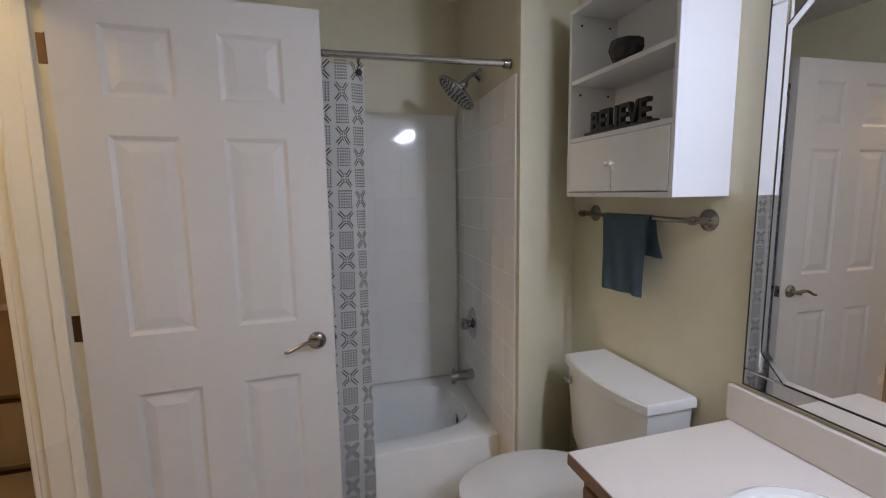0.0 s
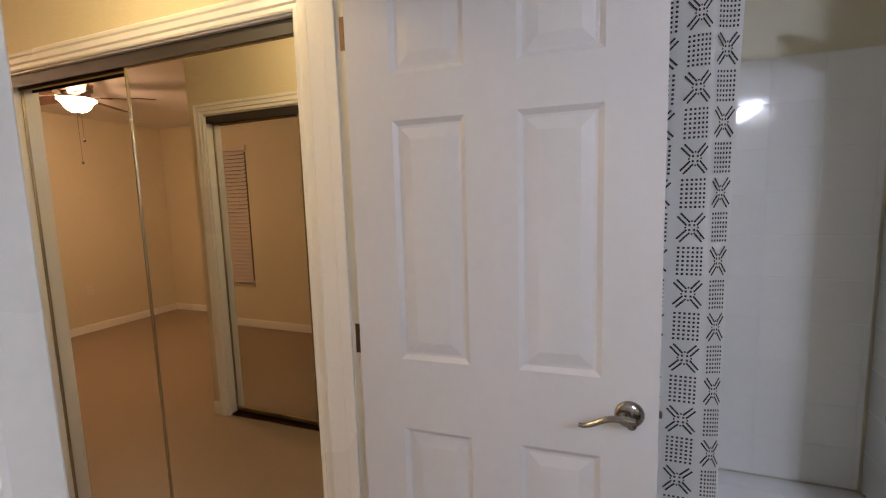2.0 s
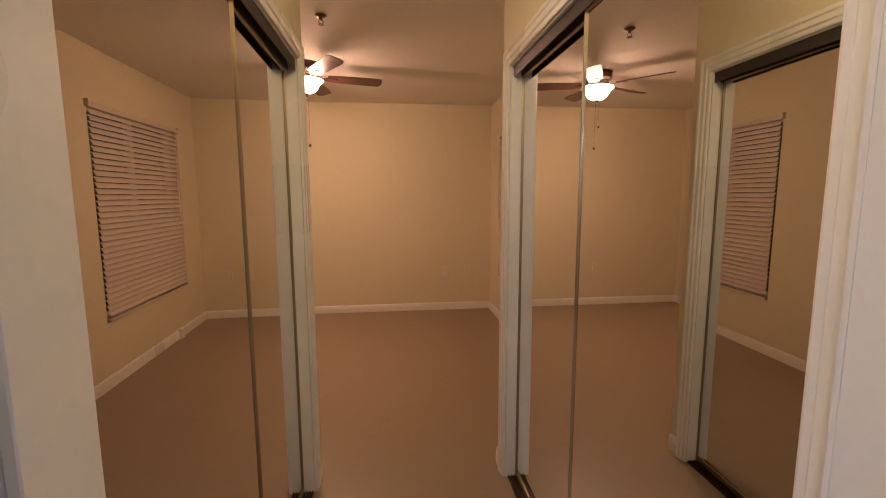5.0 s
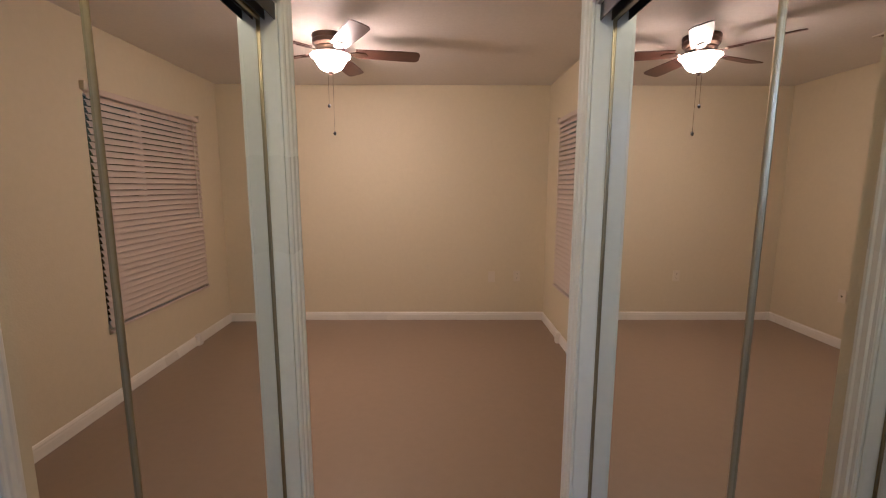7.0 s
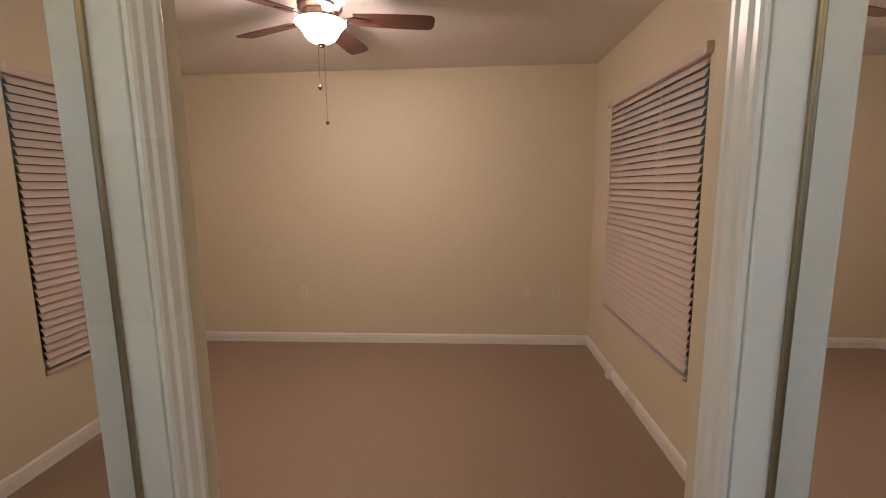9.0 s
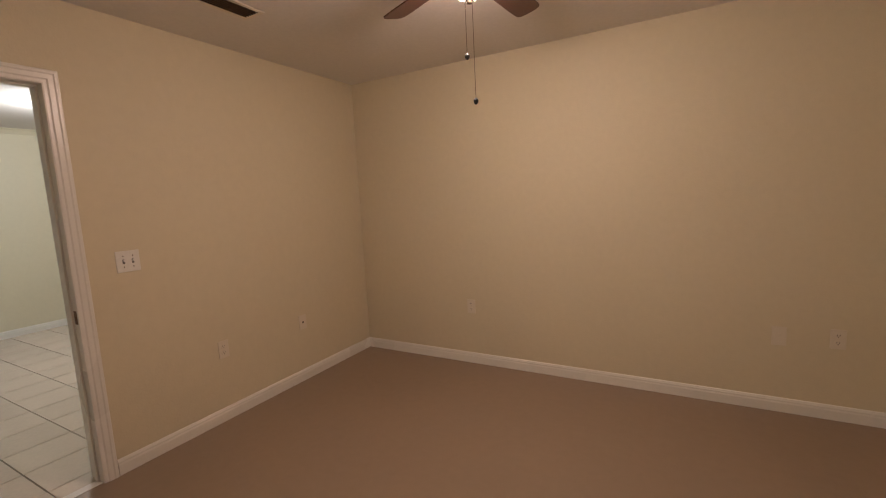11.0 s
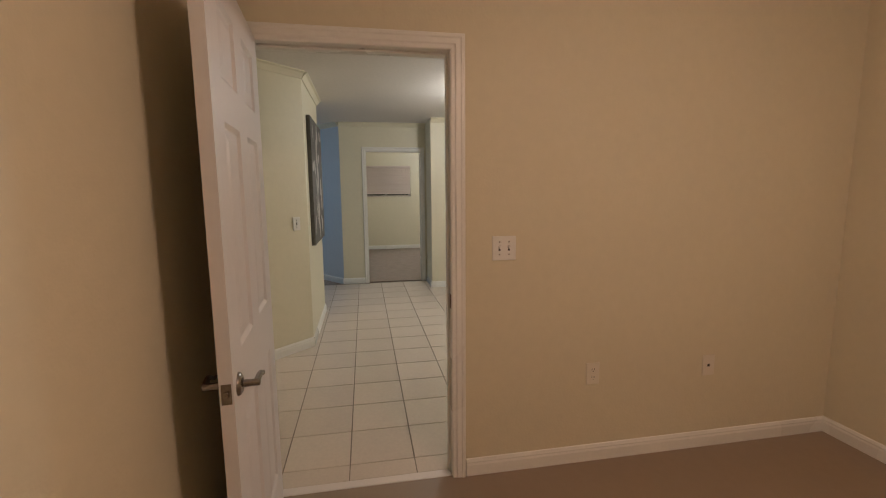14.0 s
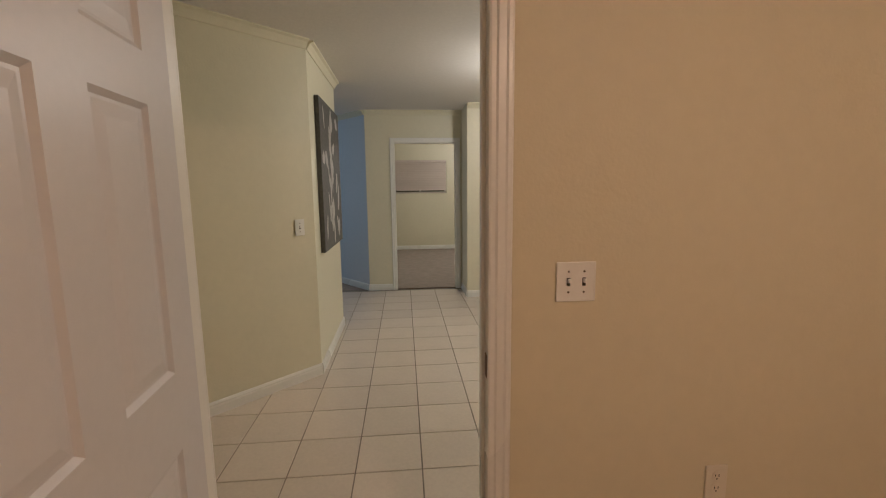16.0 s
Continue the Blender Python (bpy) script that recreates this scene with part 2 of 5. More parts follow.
# ceilings
slab("ceiling_bathroom", M_CEIL, BX0 - 0.1, BX1 + 0.2, BY0 - 0.12, HY0, H, H + 0.1, "plain painted bathroom ceiling", "ceiling")
slab("ceiling_bedroom", M_CEIL, -0.66, RX1 + 0.25, HY0, RY1 + 0.15, H, H + 0.1, "off-white textured bedroom ceiling", "ceiling")
slab("ceiling_living", M_CEIL, -9.6, -0.66, -1.4, 7.4, H, H + 0.1, "off-white living room ceiling", "ceiling")

# bathroom walls
wall("wall_bathroom_south", M_BATH, "y", BY0 - 0.12, BY0, BX0 - 0.12, BX1 + 0.12, "pale cream painted bathroom wall behind the toilet")
wall("wall_bathroom_east", M_BATH, "x", BX1, BX1 + 0.12, BY0, BY1, "pale cream painted wall above the tub tiles")
wall("wall_bathroom_west", M_BATH, "x", BX0 - 0.12, BX0, BY0, BY1, "pale cream painted bathroom wall")
wall_bm = bmesh.new()
foot = [wall_bm.verts.new((x, y, 0.0)) for x, y in ((PLX, PLY), (2.567, BY0), (BX1, BY0), (BX1, PLE))]
head = [wall_bm.verts.new((v.co.x, v.co.y, H)) for v in foot]
wall_bm.faces.new(foot), wall_bm.faces.new(head)
for k in range(4):
    wall_bm.faces.new((foot[k], foot[(k + 1) % 4], head[(k + 1) % 4], head[k]))
bmesh.ops.recalc_face_normals(wall_bm, faces=wall_bm.faces[:])
tagged(part("wall_plumbing", wall_bm, M_BATH), "pale cream painted end wall of the tub alcove, angled beside the toilet", "wall", kind="structure")
wall("wall_bathroom_north", M_BATH, "y", BY1, HY0, BX0 - 0.12, BX1 + 0.12, "pale cream painted wall with the bathroom doorway", holes=[(JW - 0.018, JE + 0.018, 0, 2.04)])

# hall and closet walls
wall("wall_closet_east", M_WALL, "x", HE, HE + 0.11, HY0, RY0 + 0.006, "cream painted wall around a mirrored closet", holes=[(CY0, CY1, 0, CH)])
wall("wall_closet_west", M_WALL, "x", HW - 0.11, HW, HY0, RY0 + 0.006, "cream painted wall around a mirrored closet", holes=[(CY0, CY1, 0, CH)])
wall("wall_closet_back_east", M_WALL, "x", HE + 0.75, HE + 0.85, HY0, RY0 - 0.11, "cream painted closet back wall")
wall("wall_closet_back_west", M_WALL, "x", HW - 0.85, HW - 0.75, HY0, RY0 - 0.11, "cream painted closet back wall")

# bedroom walls
wall("wall_bedroom_south_west", M_WALL, "y", RYW - 0.11, RYW, RX0, HW - 0.11, "cream painted bedroom wall behind the open door")
wall("wall_bedroom_south_east", M_WALL, "y", RY0 - 0.11, RY0, HE + 0.11, RX1, "cream painted bedroom wall beside the closet")
wall("wall_bedroom_east", M_WALL, "x", RX1, RX1 + 0.14, RY0 - 0.11, RY1 + 0.12, "cream painted bedroom wall with a window", holes=[(WY0, WY1, WZ0, WZ1)])
wall("wall_bedroom_north", M_WALL, "y", RY1, RY1 + 0.12, RX0 - 0.12, RX1, "cream painted bedroom wall")
wall("wall_bedroom_west", M_WALL, "x", RX0 - 0.12, RX0, RYW - 0.11, RY1, "cream painted bedroom wall with a doorway", holes=[(DY0 - 0.018, DY1 + 0.018, 0, DH + 0.018)])

# living room and far room
wall("wall_far", M_LIVING, "x", LX - 0.12, LX, 3.375, 7.2, "pale yellow painted wall with a far doorway", holes=[(FY0 - 0.018, FY1 + 0.018, 0, FH + 0.018)])
wall("wall_side_return", M_LIVING, "x", LX, -4.885, 4.675, 7.2, "pale yellow painted wall jog in the living room")
wall("wall_picture", M_LIVING, "y", 3.09, 3.215, -3.9, -2.675, "pale yellow painted wall with a canvas")
wall("wall_living_north", M_LIVING, "y", 7.2, 7.32, -9.4, -0.6, "pale yellow painted living room wall")
wall("wall_living_south", M_LIVING, "y", -1.32, -1.2, -9.4, -0.6, "pale yellow painted living room wall")
wall("wall_living_east_a", M_LIVING, "x", -0.72, -0.6, -1.2, RY0 - 0.11, "pale yellow painted living room wall")
wall("wall_living_east_b", M_LIVING, "x", -0.72, -0.6, RY1 + 0.12, 7.2, "pale yellow painted living room wall")
wall("wall_far_room_back", M_LIVING, "x", -9.57, -9.45, 2.0, 6.7, "pale painted wall of the far room", holes=[(3.66, 4.86, 1.29, 2.04)])
wall("wall_far_room_north", M_LIVING, "y", 6.6, 6.72, -9.45, LX - 0.12, "pale painted wall of the far room")
wall("wall_far_room_south", M_LIVING, "y", 2.0, 2.12, -9.45, -6.6, "pale painted wall of the far room")


def slant_wall(name, mat, a, b, thick, label):
    bm = bmesh.new()
    a, b = Vector((*a, 0)), Vector((*b, 0))
    n = (b - a).cross(Vector((0, 0, 1))).normalized() * thick
    lo = [bm.verts.new(p) for p in (a, b, b + n, a + n)]
    hi = [bm.verts.new(v.co + Vector((0, 0, H))) for v in lo]
    bm.faces.new(lo), bm.faces.new(hi)
    for k in range(4):
        bm.faces.new((lo[k], lo[(k + 1) % 4], hi[(k + 1) % 4], hi[k]))
    return tagged(part(name, bm, mat), label, "wall", kind="structure")


slant_wall("wall_slanted", M_LIVING, (-2.675, 3.215), (-0.72, 1.19), 0.12, "pale yellow slanted living room wall")
slant_wall("wall_blue", M_BLUE, (LX, 3.375), (-7.0, 2.12), 0.12, "slanted wall beside the far doorway, tinted pale blue for cool light")


# ---- trim ----
BASE = [(0, 0), (0.014, 0), (0.014, 0.055), (0.011, 0.066), (0.012, 0.072), (0.006, 0.085), (0, 0.088)]
CASE = [(0, 0), (0.008, 0), (0.011, 0.006), (0.011, 0.018), (0.016, 0.024), (0.016, 0.044), (0.020, 0.050), (0.020, 0.060), (0.017, 0.065), (0, 0.065)]
PLAIN = [(0, 0), (0.010, 0), (0.0125, 0.003), (0.0145, 0.020), (0.0165, 0.042), (0.018, 0.056), (0.0165, 0.063), (0.013, 0.065), (0, 0.065)]


def baseboard(a, b, mat=M_TRIM, section=BASE, z=0.0, down=False):
    """A moulding along the foot (or the head) of a wall from a to b; the room lies to the left of a -> b."""
    bm = bmesh.new()
    a, b = Vector((*a, z)), Vector((*b, z))
    n = Vector((0, 0, 1)).cross(b - a).normalized()
    extrude_profile(bm, section, lambda u, v, s: (b if s else a) + n * (u + 0.0015) + Vector((0, 0, -v if down else v)))
    name, what = ("trim", "white crown moulding under the ceiling") if down else ("baseboard", "white moulded baseboard along the wall")
    return tagged(part(name, bm, mat), what, "moulding", kind="structure")


def casing(name, axis, face, out, a0, a1, top, label, legs=(True, True), section=CASE):
    """Moulded door casing on a wall face: two legs and a mitred head round the opening a0 to a1. out: +1 or -1, the side the wall faces."""
    root = thing(name, Matrix(), label, "door casing", kind="structure")

    def spot(a, d, z):
        p = face + out * (d + 0.0015)
        return (p, a, z) if axis == "x" else (a, p, z)
    if legs[0]:
        bm = bmesh.new()
        extrude_profile(bm, section, lambda u, v, s: spot(a0 - v, u, top + v if s else 0.0))
        part("casing_leg", bm, M_TRIM, root)
    if legs[1]:
        bm = bmesh.new()
        extrude_profile(bm, section, lambda u, v, s: spot(a1 + v, u, top + v if s else 0.0))
        part("casing_leg", bm, M_TRIM, root)
    bm = bmesh.new()
    extrude_profile(bm, section, lambda u, v, s: spot(a1 + v if s else a0 - v, u, top + v))
    part("casing_head", bm, M_TRIM, root)
    return root


def jamb(name, axis, p0, p1, a0, a1, top, label, stop=None):
    """The lining of a doorway: two side boards, a head board and door stops."""
    root = thing(name, Matrix(), label, "door frame", kind="structure")

    def put(nm, b0, b1, c0, c1, q0=p0, q1=p1):
        bm = bmesh.new()
        rounded(bm, *((q0, q1, b0, b1) if axis == "x" else (b0, b1, q0, q1)), c0, c1, 0.0015, 1)
        part(nm, bm, M_TRIM, root)
    t = 0.018
    put("side_board", a0 - t, a0, 0, top)
    put("side_board", a1, a1 + t, 0, top)
    put("head_board", a0 - t, a1 + t, top, top + t)
    if stop:
        s0, s1 = stop
        put("door_stop", a0, a0 + 0.011, 0, top, s0, s1)
        put("door_stop", a1 - 0.011, a1, 0, top, s0, s1)
        put("door_stop", a0 + 0.011, a1 - 0.011, top - 0.011, top, s0, s1)
    return root


jamb("trim_bathroom_doorway", "y", BY1 - 0.002, HY0 + 0.002, JW, JE, 2.04, "white painted lining of the bathroom doorway", (BY1 + 0.04, BY1 + 0.075))
casing("trim_bathroom_casing", "y", BY1, -1, JW, JE, 2.04, "white casing round the bathroom doorway", section=PLAIN)
casing("trim_hall_casing", "y", HY0, 1, JW, JE, 2.04, "white casing round the bathroom doorway in the hall", legs=(False, True))
jamb("trim_bedroom_doorway", "x", RX0 - 0.122, RX0 + 0.002, DY0, DY1, DH, "white painted lining of the bedroom doorway", (RX0 - 0.075, RX0 - 0.04))
casing("trim_bedroom_casing", "x", RX0, 1, DY0, DY1, DH, "white moulded casing round the bedroom doorway")
casing("trim_living_casing", "x", RX0 - 0.12, -1, DY0, DY1, DH, "white moulded casing round the bedroom doorway")
jamb("trim_far_doorway", "x", LX - 0.122, LX + 0.002, FY0, FY1, FH, "white lining of the far doorway")
casing("trim_far_casing", "x", LX, 1, FY0, FY1, FH, "white casing round the far doorway")

for a, b in (((HW - 0.11, RYW), (RX0, RYW)), ((RX0, RY1), (RX0, DY1 + 0.07)), ((RX1, RY1), (RX0, RY1)), ((RX1, RY0), (RX1, 5.62)), ((RX1, 5.66), (RX1, RY1)), ((RX1, RY0), (HE + 0.02, RY0))):
    baseboard(b, a) if a[1] == b[1] and a[1] in (RY0, RYW) else baseboard(a, b)
for a, b in (((-2.675, 3.215), (-1.32, 1.81)), ((-3.9, 3.215), (-2.675, 3.215)), ((LX, 3.375), (-6.9, 2.20)), ((LX, FY0 - 0.066), (LX, 3.375)),
             ((-4.885, 7.2), (-4.885, 4.675)), ((-4.885, 4.675), (LX, 4.675)), ((-9.45, 6.6), (-9.45, 2.1))):
    baseboard(a, b)
CROWN = [(0, 0), (0.055, 0), (0.055, 0.008), (0.035, 0.018), (0.018, 0.04), (0.008, 0.058), (0, 0.06)]
for a, b in (((-2.675, 3.215), (-0.75, 1.22)), ((-3.9, 3.215), (-2.675, 3.215)), ((LX, 4.66), (LX, 3.375)), ((-4.885, 7.2), (-4.885, 4.675)), ((LX, 3.375), (-6.9, 2.20))):
    baseboard(a, b, M_LIVING, CROWN, H, True)


# ---- panel doors ----
def panel_door(name, width, height, thick, m, label):
    """A six-panel moulded door; hinge edge at x = 0, latch edge at x = width, faces at y = 0 and y = thick."""
    root = thing(name, m, label, "door", kind="structure")
    side, mid = 0.124, 0.126
    each = (width - 2 * side - mid) / 2
    cols = [(side, side + each), (side + each + mid, width - side)]
    rows = [(0.20, 0.778), (0.977, 1.612), (1.726, 1.938)]
    k = height / 2.04
    rows = [(a * k, b * k) for a, b in rows]
    bm = bmesh.new()
    xs = sorted({0.0, width, *[v for c in cols for v in c]})
    zs = sorted({0.0, height, *[v for r in rows for v in r]})
    rings = ((0.0, 0.0), (0.009, 0.006), (0.013, 0.0085), (0.020, 0.0085), (0.045, 0.003), (0.049, 0.0022))
    for face, sign in ((0.0, 1), (thick, -1)):
        for x0, x1 in zip(xs, xs[1:]):
            for z0, z1 in zip(zs, zs[1:]):
                if (x0, x1) in cols and (z0, z1) in rows:
                    loops = []
                    for inset, depth in rings:
                        y = face + sign * depth
                        loops.append([bm.verts.new(p) for p in ((x0 + inset, y, z0 + inset), (x1 - inset, y, z0 + inset), (x1 - inset, y, z1 - inset), (x0 + inset, y, z1 - inset))])
                    for a, b in zip(loops, loops[1:]):
                        for n in range(4):
                            bm.faces.new((a[n], a[(n + 1) % 4], b[(n + 1) % 4], b[n]))
                    bm.faces.new(loops[-1])
                else:
                    bm.faces.new([bm.verts.new(p) for p in ((x0, face, z0), (x1, face, z0), (x1, face, z1), (x0, face, z1))])
    for a, b, c, d in (((0, 0, 0), (0, thick, 0), (0, thick, height), (0, 0, height)), ((width, 0, 0), (width, thick, 0), (width, thick, height), (width, 0, height)),
                       ((0, 0, 0), (width, 0, 0), (width, thick, 0), (0, thick, 0)), ((0, 0, height), (width, 0, height), (width, thick, height), (0, thick, height))):
        bm.faces.new([bm.verts.new(p) for p in (a, b, c, d)])
    bmesh.ops.remove_doubles(bm, verts=bm.verts[:], dist=0.0002)
    part("door_leaf", bm, M_DOOR, root)
    hz = 0.885
    for face, sign in ((0.0, -1), (thick, 1)):
        cx = width - 0.062
        bm = bmesh.new()
        lathe(bm, [(0.0, 0.014), (0.012, 0.0135), (0.022, 0.011), (0.030, 0.006), (0.033, 0.0), (0.033, -0.001)], Matrix.Translation((cx, face, hz)) @ Matrix.Rotation(radians(90 if sign < 0 else -90), 4, "X"), 28)
        lathe(bm, [(0.011, 0.0), (0.010, 0.02), (0.010, 0.045), (0.0, 0.047)], Matrix.Translation((cx, face + sign * 0.010, hz)) @ Matrix.Rotation(radians(90 if sign < 0 else -90), 4, "X"), 16)
        pts, rad = [], []
        for n in range(15):
            s = n / 14
            pts.append((cx + 0.006 - 0.118 * s, face + sign * (0.047 + 0.004 * math.sin(3 * s)), hz + 0.004 + 0.011 * math.sin(s * 5.2) * (0.4 + s) - 0.006 * s))
            rad.append(0.0095 - 0.0045 * s)
        sweep(bm, pts, rad, 10)
        part("lever_handle", bm, M_NICKEL, root, "brushed nickel wave lever on a round rose", True)
    bm = bmesh.new()
    rounded(bm, width - 0.001, width + 0.0015, thick / 2 - 0.0125, thick / 2 + 0.0125, hz - 0.028, hz + 0.028, 0.0006, 1)
    rounded(bm, width, width + 0.009, thick / 2 - 0.006, thick / 2 + 0.006, hz - 0.008, hz + 0.008, 0.002, 1)
    part("latch_plate", bm, M_NICKEL, root, "small nickel latch plate")
    return root


def hinge(m, parent):
    bm = bmesh.new()
    rounded(bm, -0.001, 0.0015, -0.024, 0, -0.044, 0.044, 0.001, 1)
    for z in (-0.03, 0.0, 0.03):
        rod(bm, (0.0016, -0.013, z), (0.0026, -0.013, z), 0.004, 8)
    rod(bm, (0.004, 0.004, -0.045), (0.004, 0.004, 0.045), 0.0055, 10)
    ob = part("hinge", bm, M_BRASS, parent, "worn bronze-coloured butt hinge")
    ob.matrix_basis = m
    return ob


# bathroom door, opened square into the bathroom
bath_door = panel_door("door_1", 0.758, 2.02, 0.035, pose(2.360, 1.421, 0.012, 0, 0, -88.0), "white six-panel bathroom door standing open")
for z in (0.30, 0.995, 1.85):
    hinge(bath_door.matrix_world.inverted() @ pose(JE - 0.0005, BY1 + 0.006, z + 0.012, 0, 0, 180), bath_door)

# bedroom door, opened against the wall
bedroom_door = panel_door("door_2", 0.80, 2.02, 0.035, pose(-0.592, 3.268, 0.010, 0, 0, 4.4), "white six-panel bedroom door opened beside the wall")
for z in (0.33, 1.02, 1.83):
    hinge(pose(-0.006, 0.0, z, 0, 0, 0), bedroom_door)


# ---- mirrored closets ----
def mirror_door(name, x, out, y0, y1, z0, z1, label, skew=0.0):
    """A framed sliding mirror, face towards out (+1 or -1 along x)."""
    mid = (y0 + y1) / 2
    root = thing(name, Matrix.Translation((x, mid, 0)) @ pose(0, 0, 0, 0, 0, skew), label, "mirror door", "sliding mirror closet doors")
    x, y0, y1 = 0.0, y0 - mid, y1 - mid
    bm = bmesh.new()
    box(bm, x - 0.004, x + 0.004, y0 + 0.004, y1 - 0.004, z0 + 0.02, z1 - 0.02)
    part("mirror_pane", bm, M_MIRROR, root, "clear silvered mirror")
    for nm, a0, a1, b0, b1 in (("stile", y0, y0 + 0.007, z0, z1), ("stile", y1 - 0.007, y1, z0, z1), ("rail", y0 + 0.007, y1 - 0.007, z0, z0 + 0.028), ("rail", y0 + 0.007, y1 - 0.007, z1 - 0.022, z1)):
        bm = bmesh.new()
        rounded(bm, x - 0.010, x + 0.010, a0, a1, b0, b1, 0.003, 2)
        part(nm, bm, M_CHAMP, root)
    return root


def closet(face, out):
    jamb("trim_closet_lining", "x", *((face, face + 0.11) if out < 0 else (face - 0.11, face)), CY0 + 0.018, CY1 - 0.018, CH - 0.018, "cream painted lining of a mirrored closet")
    casing("trim_closet_casing", "x", face, out, CY0 + 0.012, CY1 - 0.012, CH - 0.012, "cream moulded casing round a mirrored closet")
    y0, y1, top = CY0 + 0.018, CY1 - 0.018, CH - 0.018
    mid = (y0 + y1) / 2 + (0.028 if out < 0 else 0.040)
    near, back = (face + 0.030, face + 0.060) if out < 0 else (face - 0.022, face - 0.052)
    track = thing("closet_track", Matrix(), "dark bronze sliding door track in a closet opening", "door track", "closet tracks")
    bm = bmesh.new()
    for d in ((0.015, 0.048, 0.082) if out < 0 else (0.006, 0.037, 0.068)):
        x = face - out * d
        box(bm, x - 0.0015, x + 0.0015, y0, y1, top - 0.045, top - 0.003)
    box(bm, *sorted((face - out * (0.014 if out < 0 else 0.005), face - out * 0.084)), y0, y1, top - 0.003, top)
    part("head_track", bm, M_DARK, track, "dark bronze head channel")
    bm = bmesh.new()
    rounded(bm, *sorted((face - out * (0.012 if out < 0 else 0.004), face - out * 0.086)), y0, y1, 0.0, 0.007, 0.002, 1)
    for d in ((0.018, 0.032, 0.048, 0.064, 0.080) if out < 0 else (0.008, 0.022, 0.037, 0.052, 0.067)):
        x = face - out * d
        box(bm, x - 0.0015, x + 0.0015, y0, y1, 0.006, 0.014)
    part("floor_track", bm, M_BRONZE, track, "worn bronze floor track")
    mirror_door("mirror_door", near, out, y0 + 0.002, mid + 0.012, 0.016, top - 0.026, "frameless-looking sliding mirror door with thin aged brass edge strips", 0.0 if out < 0 else 0.9)
    mirror_door("mirror_door", back, out, mid - 0.012, y1 - 0.002, 0.016, top - 0.026, "frameless-looking sliding mirror door with thin aged brass edge strips", 0.0 if out < 0 else 0.9)
    for a, b in ((CY1 + 0.055, RY0 + 0.006),):
        baseboard((face, a), (face, b)) if out < 0 else baseboard((face, b), (face, a))


closet(HE, -1)
closet(HW, 1)


# ---- bathroom ----
def end_wall(x):
    """Where the plumbing wall stands at x."""
    return PLY + (PLE - PLY) * (x - PLX) / (BX1 - PLX)


